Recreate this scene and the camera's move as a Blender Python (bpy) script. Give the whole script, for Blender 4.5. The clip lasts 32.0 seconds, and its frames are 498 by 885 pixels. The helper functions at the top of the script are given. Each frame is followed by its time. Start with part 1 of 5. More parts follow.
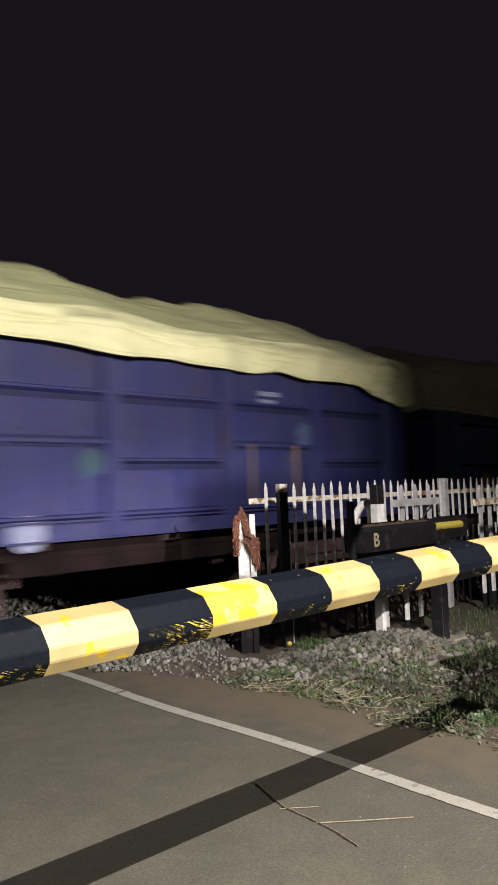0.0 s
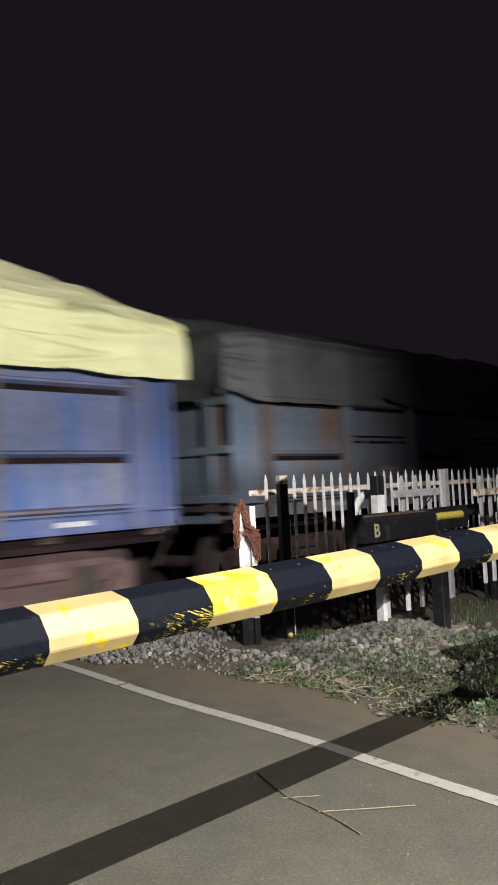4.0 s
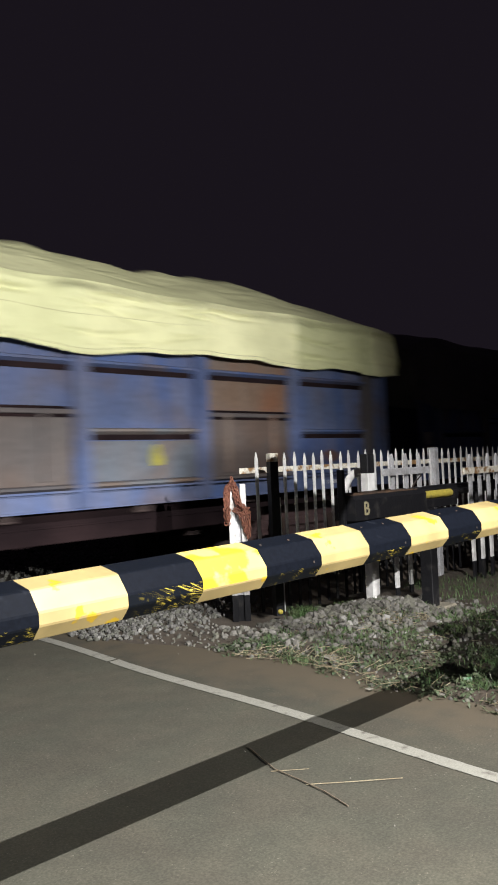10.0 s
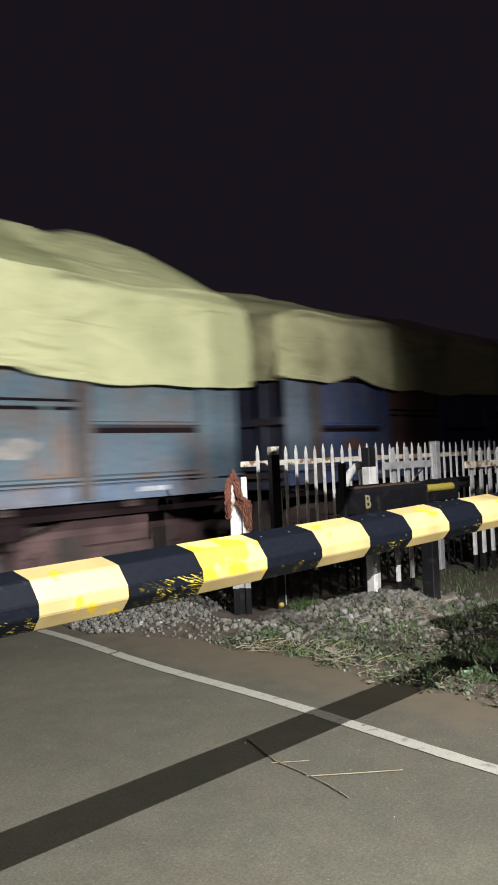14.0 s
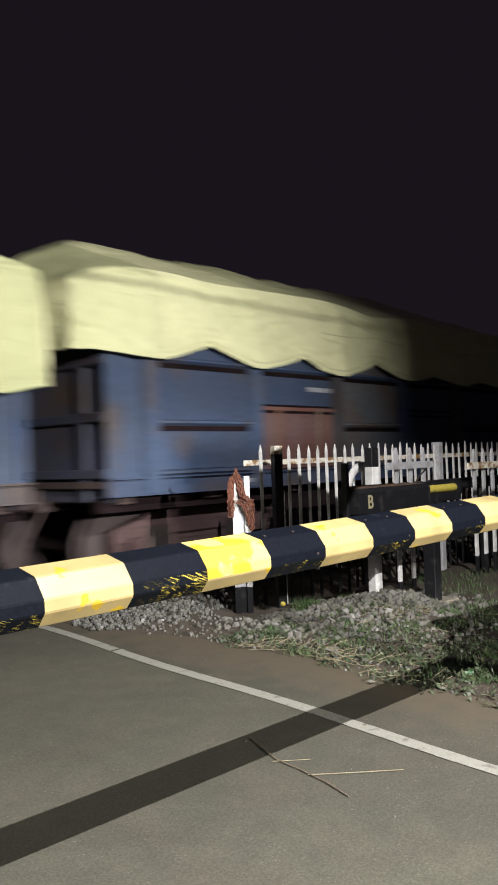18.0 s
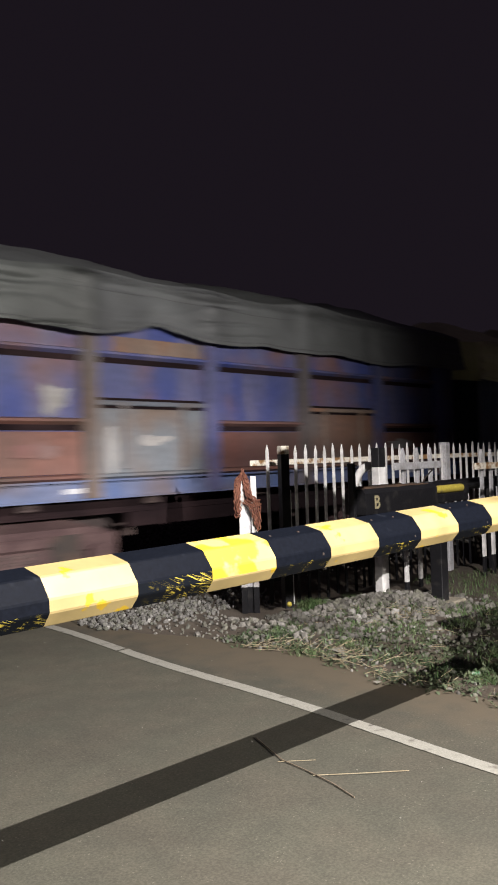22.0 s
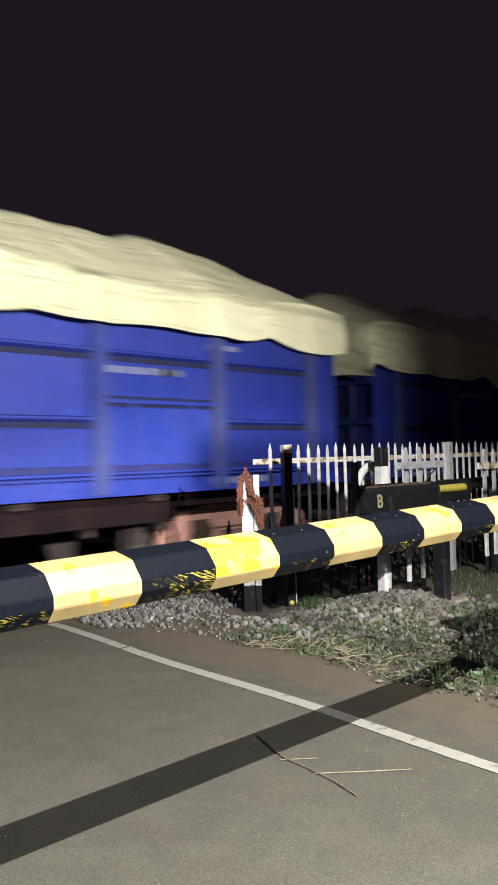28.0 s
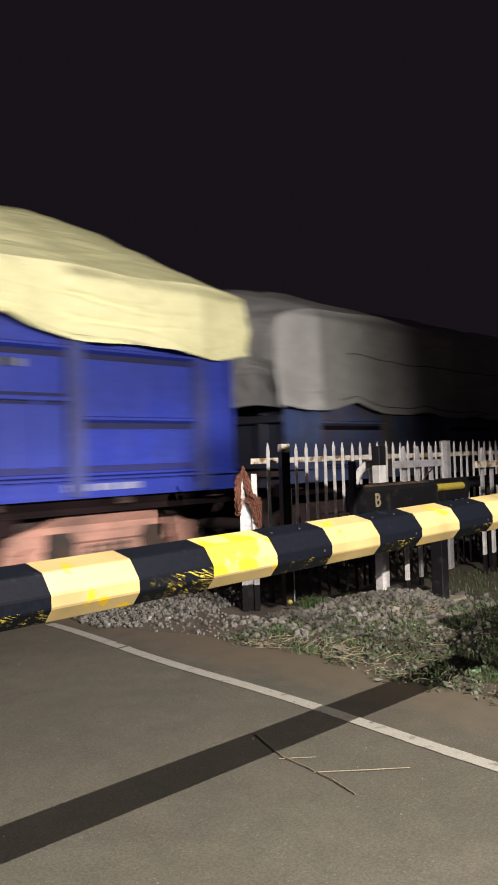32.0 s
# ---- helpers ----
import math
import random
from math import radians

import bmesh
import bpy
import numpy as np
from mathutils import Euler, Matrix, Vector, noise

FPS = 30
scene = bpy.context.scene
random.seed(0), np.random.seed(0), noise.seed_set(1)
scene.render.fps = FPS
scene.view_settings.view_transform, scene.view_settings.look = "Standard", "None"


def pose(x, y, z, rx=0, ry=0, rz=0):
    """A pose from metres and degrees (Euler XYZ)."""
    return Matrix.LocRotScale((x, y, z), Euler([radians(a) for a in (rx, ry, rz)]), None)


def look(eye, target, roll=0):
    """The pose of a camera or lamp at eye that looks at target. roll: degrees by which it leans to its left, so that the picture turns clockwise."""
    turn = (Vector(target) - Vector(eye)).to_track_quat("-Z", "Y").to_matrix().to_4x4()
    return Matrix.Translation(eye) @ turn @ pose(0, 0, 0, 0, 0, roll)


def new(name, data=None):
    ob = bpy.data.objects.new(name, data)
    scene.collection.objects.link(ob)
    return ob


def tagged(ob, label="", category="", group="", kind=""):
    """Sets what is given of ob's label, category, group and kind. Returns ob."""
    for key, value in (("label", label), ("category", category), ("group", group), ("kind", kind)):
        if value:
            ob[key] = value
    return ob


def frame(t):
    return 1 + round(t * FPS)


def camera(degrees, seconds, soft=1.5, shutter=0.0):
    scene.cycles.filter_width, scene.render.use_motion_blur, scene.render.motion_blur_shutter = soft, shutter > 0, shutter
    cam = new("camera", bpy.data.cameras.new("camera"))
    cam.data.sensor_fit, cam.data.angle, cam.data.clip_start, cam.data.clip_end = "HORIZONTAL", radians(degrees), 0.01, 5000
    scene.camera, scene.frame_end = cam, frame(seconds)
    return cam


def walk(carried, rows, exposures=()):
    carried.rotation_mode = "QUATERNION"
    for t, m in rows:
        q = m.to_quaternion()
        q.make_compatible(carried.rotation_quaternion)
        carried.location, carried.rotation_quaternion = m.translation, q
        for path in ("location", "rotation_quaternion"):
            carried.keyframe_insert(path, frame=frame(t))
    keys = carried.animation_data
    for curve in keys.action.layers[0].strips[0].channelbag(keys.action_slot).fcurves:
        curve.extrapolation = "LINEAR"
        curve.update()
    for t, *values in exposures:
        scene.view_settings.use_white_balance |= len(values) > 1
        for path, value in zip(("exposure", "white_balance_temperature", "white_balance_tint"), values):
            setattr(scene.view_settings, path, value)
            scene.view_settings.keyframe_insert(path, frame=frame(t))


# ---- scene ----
cam = camera(33.48, 32.0, soft=1.9, shutter=1.0)
PATH = [
    (0, (-0.008, 0.012, 1.509), (4.429, 4.034, 1.871), -2.21),
    (0.5, (-0.006, 0.015, 1.505), (4.430, 4.038, 1.870), -2.20),
    (1, (-0.006, 0.015, 1.503), (4.428, 4.041, 1.868), -2.29),
    (1.5, (-0.008, 0.014, 1.503), (4.426, 4.040, 1.870), -2.69),
    (2, (-0.002, 0.018, 1.496), (4.431, 4.044, 1.865), -2.77),
    (2.5, (-0.003, 0.015, 1.497), (4.429, 4.044, 1.852), -2.75),
    (3, (-0.002, 0.015, 1.495), (4.428, 4.046, 1.845), -2.71),
    (3.5, (0.002, 0.016, 1.492), (4.432, 4.049, 1.827), -2.73),
    (5.5, (0.004, 0.015, 1.490), (4.472, 4.009, 1.767), -2.66),
    (6, (0.011, 0.017, 1.486), (4.488, 4.002, 1.764), -2.69),
    (6.5, (0.012, 0.016, 1.485), (4.498, 3.991, 1.761), -2.69),
    (7, (0.008, 0.016, 1.485), (4.496, 3.989, 1.759), -2.69),
    (7.5, (0.004, 0.014, 1.484), (4.491, 3.988, 1.749), -2.67),
    (8, (0.002, 0.018, 1.487), (4.488, 3.994, 1.739), -2.64),
    (8.5, (-0.001, 0.016, 1.487), (4.483, 3.994, 1.734), -2.63),
    (9, (0.002, 0.016, 1.481), (4.487, 3.995, 1.715), -2.69),
    (9.5, (0.008, 0.019, 1.479), (4.491, 4.002, 1.678), -2.60),
    (10, (0.007, 0.018, 1.480), (4.489, 4.003, 1.641), -2.56),
    (10.5, (0.008, 0.019, 1.478), (4.489, 4.006, 1.632), -2.54),
    (11, (0.009, 0.020, 1.476), (4.490, 4.008, 1.621), -2.56),
    (11.5, (0.012, 0.023, 1.474), (4.493, 4.011, 1.604), -2.53),
    (12, (0.016, 0.011, 1.478), (4.493, 4.004, 1.597), -2.63),
    (12.5, (0.014, 0.012, 1.479), (4.492, 4.005, 1.596), -2.65),
    (13, (0.010, 0.012, 1.475), (4.485, 4.008, 1.594), -2.67),
    (13.5, (0.006, 0.014, 1.476), (4.480, 4.010, 1.594), -2.57),
    (14, (0.012, 0.017, 1.470), (4.485, 4.014, 1.590), -2.46),
    (14.5, (0.010, 0.017, 1.472), (4.483, 4.015, 1.585), -2.41),
    (16.5, (-0.003, 0.016, 1.475), (4.464, 4.019, 1.586), -2.00),
    (17, (-0.004, 0.017, 1.475), (4.463, 4.021, 1.586), -1.97),
    (17.5, (-0.008, 0.016, 1.476), (4.458, 4.021, 1.587), -1.98),
    (18, (-0.004, 0.018, 1.473), (4.459, 4.026, 1.584), -1.87),
    (18.5, (-0.002, 0.017, 1.472), (4.464, 4.022, 1.583), -1.93),
    (19, (-0.003, 0.017, 1.473), (4.454, 4.032, 1.585), -1.88),
    (19.5, (0.003, 0.018, 1.472), (4.438, 4.057, 1.585), -1.91),
    (20, (0.001, 0.016, 1.473), (4.433, 4.058, 1.586), -1.87),
    (20.5, (0.001, 0.018, 1.473), (4.430, 4.064, 1.586), -1.87),
    (21, (-0.001, 0.018, 1.473), (4.428, 4.065, 1.587), -1.86),
    (21.5, (-0.000, 0.014, 1.478), (4.428, 4.061, 1.588), -1.82),
    (22, (0.003, 0.014, 1.473), (4.431, 4.062, 1.586), -1.83),
    (22.5, (0.007, 0.015, 1.473), (4.434, 4.064, 1.585), -1.83),
    (23, (0.000, 0.013, 1.474), (4.426, 4.062, 1.587), -1.86),
    (23.5, (-0.005, 0.010, 1.476), (4.421, 4.060, 1.586), -1.83),
    (24, (-0.008, 0.007, 1.477), (4.414, 4.061, 1.588), -1.78),
    (24.5, (-0.007, 0.012, 1.474), (4.413, 4.068, 1.585), -1.78),
    (25, (-0.006, 0.013, 1.470), (4.415, 4.068, 1.580), -1.71),
    (25.5, (-0.002, 0.014, 1.468), (4.417, 4.070, 1.578), -1.64),
    (27.5, (-0.009, 0.010, 1.473), (4.407, 4.070, 1.579), -1.58),
    (28, (-0.004, 0.015, 1.469), (4.411, 4.076, 1.576), -1.58),
    (28.5, (0.002, 0.016, 1.470), (4.417, 4.077, 1.577), -1.63),
    (29, (0.001, 0.010, 1.470), (4.414, 4.074, 1.579), -1.68),
    (29.5, (0.001, 0.014, 1.470), (4.415, 4.076, 1.577), -1.75),
    (30, (0.002, 0.014, 1.469), (4.416, 4.076, 1.578), -1.76),
    (30.5, (-0.004, 0.011, 1.471), (4.409, 4.074, 1.578), -1.73),
    (31, (0.001, 0.014, 1.468), (4.414, 4.078, 1.574), -1.71),
    (31.5, (0.002, 0.015, 1.466), (4.418, 4.076, 1.573), -1.83),
    (32, (-0.002, 0.015, 1.466), (4.424, 4.065, 1.570), -1.77),
]
EXPOSURES = [(0, 0.05, 6800, 15), (3, 0.07, 6650, 14), (6, 0.1, 6350, 11), (13, 0.13, 6350, 10), (20, 0.15, 6450, 12), (22, 0.2, 6600, 14), (23, 0.33, 6600, 13), (25.5, 0.36, 6800, 14), (28, 0.4, 6500, 10), (29, 0.0, 6550, 10), (30, -0.08, 6800, 13), (31, -0.08, 7000, 16), (32, -0.03, 7000, 16)]
walk(cam, [(t, look(eye, target, roll)) for t, eye, target, roll in PATH], EXPOSURES)

# ---- light ----
LAMP = (2.2, -0.72, 5.0)
FLOOD = (-1.5, -18.0, 4.9)
world = bpy.data.worlds.new("night")
scene.world = world
world.use_nodes = True
world.node_tree.nodes["Background"].inputs[0].default_value = (0.66, 0.50, 0.74, 1)
world.node_tree.nodes["Background"].inputs[1].default_value = 0.013


def spot(name, energy, color, degrees, blend, size, eye, target):
    data = bpy.data.lights.new(name, "SPOT")
    data.energy, data.color = energy, color
    data.spot_size, data.spot_blend, data.shadow_soft_size = radians(degrees), blend, size
    ob = new(name, data)
    ob.matrix_world = look(eye, target)
    return ob


# street lamp over the crossing, and the flood lamp further back along the road
spot("street_light", 3500, (1.0, 0.97, 0.93), 86, 0.25, 0.012, LAMP, (4.45, 1.45, 0.0))
spot("flood_light", 38300, (1.0, 0.968, 0.91), 35.5, 1.0, 0.20, FLOOD, (2.9, 6.75, 1.9))



# ---- materials ----
def node_mat(name, rough=0.6, metal=0.0):
    m = bpy.data.materials.new(name)
    m.use_nodes = True
    n = m.node_tree.nodes
    b = n["Principled BSDF"]
    b.inputs["Roughness"].default_value, b.inputs["Metallic"].default_value = rough, metal
    return m, m.node_tree, b


def tex(nt, kind, scale, detail=4, coord="Object", stretch=None):
    c = nt.nodes.new("ShaderNodeTexCoord")
    t = nt.nodes.new(kind)
    t.inputs["Scale"].default_value = scale
    if "Detail" in t.inputs:
        t.inputs["Detail"].default_value = detail
    src = c.outputs[coord]
    info = nt.nodes.new("ShaderNodeObjectInfo")
    shift = nt.nodes.new("ShaderNodeVectorMath")
    shift.operation = "MULTIPLY_ADD"
    nt.links.new(info.outputs["Random"], shift.inputs[0])
    shift.inputs[1].default_value = (23.0, 31.0, 17.0)
    nt.links.new(src, shift.inputs[2])
    src = shift.outputs[0]
    if stretch:
        mp = nt.nodes.new("ShaderNodeMapping")
        mp.inputs["Scale"].default_value = stretch
        nt.links.new(src, mp.inputs[0])
        src = mp.outputs[0]
    nt.links.new(src, t.inputs["Vector"])
    return t


def ramp(nt, fac, stops):
    r = nt.nodes.new("ShaderNodeValToRGB")
    e = r.color_ramp.elements
    while len(e) < len(stops):
        e.new(0.5)
    for el, (p, c) in zip(e, stops):
        el.position, el.color = p, (*c, 1) if len(c) == 3 else c
    nt.links.new(fac, r.inputs[0])
    return r


def mix(nt, fac, a, b, mode="MIX"):
    x = nt.nodes.new("ShaderNodeMix")
    x.data_type, x.blend_type = "RGBA", mode
    for sock, v in ((x.inputs[0], fac), (x.inputs[6], a), (x.inputs[7], b)):
        if hasattr(v, "is_linked"):
            nt.links.new(v, sock)
        elif isinstance(v, tuple):
            sock.default_value = (*v, 1)
        else:
            sock.default_value = v
    return x.outputs[2]


def bump(nt, b, height, strength, dist=0.01):
    x = nt.nodes.new("ShaderNodeBump")
    x.inputs["Strength"].default_value, x.inputs["Distance"].default_value = strength, dist
    nt.links.new(height, x.inputs["Height"])
    nt.links.new(x.outputs[0], b.inputs["Normal"])


def shade(c, k):
    return tuple(min(1.0, v * k) for v in c)


def worn(name, base, other, rough=0.55, lo=0.52, hi=0.66, scale=3.0, grain=40.0, metal=0.0, stretch=None, bumps=0.15):
    """Paint or surface with patches of a second colour and fine grain."""
    m, nt, b = node_mat(name, rough, metal)
    big = tex(nt, "ShaderNodeTexNoise", scale, 6, stretch=stretch)
    fine = tex(nt, "ShaderNodeTexNoise", grain, 5)
    patch = ramp(nt, big.outputs[0], [(lo, (0, 0, 0)), (hi, (1, 1, 1))])
    tone = ramp(nt, fine.outputs[0], [(0.3, (0.72, 0.72, 0.72)), (0.7, (1.12, 1.12, 1.12))])
    col = mix(nt, patch.outputs[0], base, other)
    nt.links.new(mix(nt, 1.0, col, tone.outputs[0], "MULTIPLY"), b.inputs["Base Color"])
    bump(nt, b, fine.outputs[0], bumps, 0.01)
    return m


def wagon_paint(name, base, rust, amount, dust=(0.20, 0.17, 0.15), faded=0.6):
    """Faded wagon paint: vertical streaks of dust, patches of rust; each piece a little different."""
    m, nt, b = node_mat(name, 0.6)
    info = nt.nodes.new("ShaderNodeObjectInfo")
    c = nt.nodes.new("ShaderNodeTexCoord")
    add = nt.nodes.new("ShaderNodeVectorMath")
    add.operation = "MULTIPLY_ADD"
    nt.links.new(info.outputs["Random"], add.inputs[0])
    add.inputs[1].default_value = (37.0, 19.0, 53.0)
    nt.links.new(c.outputs["Object"], add.inputs[2])

    def t(scale, detail, st):
        mp = nt.nodes.new("ShaderNodeMapping")
        mp.inputs["Scale"].default_value = st
        n = nt.nodes.new("ShaderNodeTexNoise")
        n.inputs["Scale"].default_value, n.inputs["Detail"].default_value = scale, detail
        nt.links.new(add.outputs[0], mp.inputs[0])
        nt.links.new(mp.outputs[0], n.inputs["Vector"])
        return n.outputs[0]

    rusty = ramp(nt, t(1.4, 8, (1, 1, 1)), [(0.62 - amount * 0.35, (0, 0, 0)), (0.80 - amount * 0.30, (1, 1, 1))])
    dusty = ramp(nt, t(2.0, 4, (2.2, 2.2, 0.35)), [(0.36, (0, 0, 0)), (0.70, (0.85, 0.85, 0.85))])
    tone = ramp(nt, t(18.0, 6, (1, 1, 1)), [(0.25, (0.68, 0.68, 0.68)), (0.7, (1.15, 1.15, 1.15))])
    fade = ramp(nt, info.outputs["Random"], [(0.0, (0.78, 0.80, 0.86)), (1.0, (1.18, 1.14, 1.06))])
    col = mix(nt, dusty.outputs[0], base, tuple(a * (1 - 0.5) + d * 0.5 for a, d in zip(base, dust)))
    grey = sum(base) / 3
    chalk = tuple(0.30 * a + 0.70 * g for a, g in zip(base, (grey * 0.85, grey * 0.92, grey * 1.05)))
    worn_off = ramp(nt, t(0.9, 5, (0.8, 1.0, 1.3)), [(0.40, (0, 0, 0)), (0.58, (faded, faded, faded))])
    col = mix(nt, worn_off.outputs[0], col, chalk)
    col = mix(nt, rusty.outputs[0], col, rust)
    col = mix(nt, 1.0, col, tone.outputs[0], "MULTIPLY")
    nt.links.new(mix(nt, 1.0, col, fade.outputs[0], "MULTIPLY"), b.inputs["Base Color"])
    bump(nt, b, t(26.0, 6, (1, 1, 1)), 0.25, 0.01)
    return m


def cloth(name, base, dirt):
    """Coated cloth: stains, fine weave, and creases that run across each other."""
    m, nt, b = node_mat(name, 0.62)
    big = tex(nt, "ShaderNodeTexNoise", 0.9, 6)
    weave = tex(nt, "ShaderNodeTexNoise", 7, 6)
    wide = tex(nt, "ShaderNodeTexNoise", 1.5, 3, stretch=(0.55, 1.0, 1.9))
    wide.inputs["Distortion"].default_value = 1.2
    d = ramp(nt, big.outputs[0], [(0.48, (0, 0, 0)), (0.75, (0.8, 0.8, 0.8))])
    tone = ramp(nt, weave.outputs[0], [(0.3, (0.88, 0.88, 0.86)), (0.7, (1.04, 1.04, 1.04))])
    # cloth widths sewn side by side, each a little different in tone
    c = nt.nodes.new("ShaderNodeTexCoord")
    sep = nt.nodes.new("ShaderNodeSeparateXYZ")
    nt.links.new(c.outputs["Object"], sep.inputs[0])
    off = nt.nodes.new("ShaderNodeMath")
    off.operation = "SUBTRACT"
    off.inputs[1].default_value = -4.30
    nt.links.new(sep.outputs[0], off.inputs[0])
    lot = nt.nodes.new("ShaderNodeMath")
    lot.operation = "SNAP"
    lot.inputs[1].default_value = 1.72
    nt.links.new(off.outputs[0], lot.inputs[0])
    info = nt.nodes.new("ShaderNodeObjectInfo")
    own = nt.nodes.new("ShaderNodeMath")
    own.operation = "MULTIPLY_ADD"
    own.inputs[1].default_value = 91.0
    nt.links.new(info.outputs["Random"], own.inputs[0])
    nt.links.new(lot.outputs[0], own.inputs[2])
    pick = nt.nodes.new("ShaderNodeTexWhiteNoise")
    pick.noise_dimensions = "1D"
    nt.links.new(own.outputs[0], pick.inputs["W"])
    width = ramp(nt, pick.outputs["Value"], [(0.0, (0.70, 0.73, 0.66)), (0.5, (0.92, 0.92, 0.90)), (1.0, (1.07, 1.07, 1.07))])
    col = mix(nt, 1.0, mix(nt, d.outputs[0], base, dirt), tone.outputs[0], "MULTIPLY")
    nt.links.new(mix(nt, 1.0, col, width.outputs[0], "MULTIPLY"), b.inputs["Base Color"])
    first = nt.nodes.new("ShaderNodeBump")
    first.inputs["Strength"].default_value, first.inputs["Distance"].default_value = 1.0, 0.055
    nt.links.new(wide.outputs[0], first.inputs["Height"])
    second = nt.nodes.new("ShaderNodeBump")
    second.inputs["Strength"].default_value, second.inputs["Distance"].default_value = 0.35, 0.03
    nt.links.new(weave.outputs[0], second.inputs["Height"])
    nt.links.new(first.outputs[0], second.inputs["Normal"])
    nt.links.new(second.outputs[0], b.inputs["Normal"])
    return m


def asphalt_mat(name, base, light, dirt=None):
    m, nt, b = node_mat(name, 0.72)
    fleck = tex(nt, "ShaderNodeTexNoise", 70, 2)
    thin = tex(nt, "ShaderNodeTexNoise", 6, 3)
    fine = tex(nt, "ShaderNodeTexNoise", 95, 6)
    tint = tex(nt, "ShaderNodeTexNoise", 2.6, 6)
    big = tex(nt, "ShaderNodeTexNoise", 0.9, 7)
    mid = tex(nt, "ShaderNodeTexNoise", 5, 8)
    a = ramp(nt, fine.outputs[0], [(0.28, shade(base, 0.78)), (0.5, base), (0.74, shade(light, 1.02))])
    pale = mix(nt, 1.0, ramp(nt, fleck.outputs[0], [(0.655, (0, 0, 0)), (0.70, (1, 1, 1))]).outputs[0], ramp(nt, thin.outputs[0], [(0.45, (0.1, 0.1, 0.1)), (0.6, (0.9, 0.9, 0.9))]).outputs[0], "MULTIPLY")
    s = ramp(nt, big.outputs[0], [(0.35, (0.92, 0.92, 0.93)), (0.65, (1.07, 1.06, 1.05))])
    s2 = ramp(nt, mid.outputs[0], [(0.35, (0.92, 0.92, 0.92)), (0.7, (1.08, 1.07, 1.05))])
    col = mix(nt, pale, a.outputs[0], shade(light, 1.7))
    hue = ramp(nt, tint.outputs[0], [(0.38, (0.985, 1.0, 0.985)), (0.62, (1.03, 1.0, 0.985))])
    col = mix(nt, 1.0, col, hue.outputs[0], "MULTIPLY")
    col = mix(nt, 1.0, col, s.outputs[0], "MULTIPLY")
    col = mix(nt, 1.0, col, s2.outputs[0], "MULTIPLY")
    if dirt:
        # earth washed and trodden out from the verge, thinning towards the road
        c = nt.nodes.new("ShaderNodeTexCoord")
        out = nt.nodes.new("ShaderNodeVectorMath")
        out.operation = "DOT_PRODUCT"
        nt.links.new(c.outputs["Object"], out.inputs[0])
        out.inputs[1].default_value = (1.0, -0.05, 0.0)
        spread = nt.nodes.new("ShaderNodeMath")
        spread.operation = "MULTIPLY_ADD"
        nt.links.new(mid.outputs[0], spread.inputs[0])
        spread.inputs[1].default_value = 0.9
        nt.links.new(out.outputs["Value"], spread.inputs[2])
        near = nt.nodes.new("ShaderNodeMapRange")
        near.inputs["From Min"].default_value, near.inputs["From Max"].default_value = 4.30, 4.75
        near.inputs["To Max"].default_value = 0.9
        nt.links.new(spread.outputs[0], near.inputs["Value"])
        col = mix(nt, near.outputs[0], col, dirt)
    nt.links.new(col, b.inputs["Base Color"])
    bump(nt, b, fine.outputs[0], 0.25, 0.003)
    return m


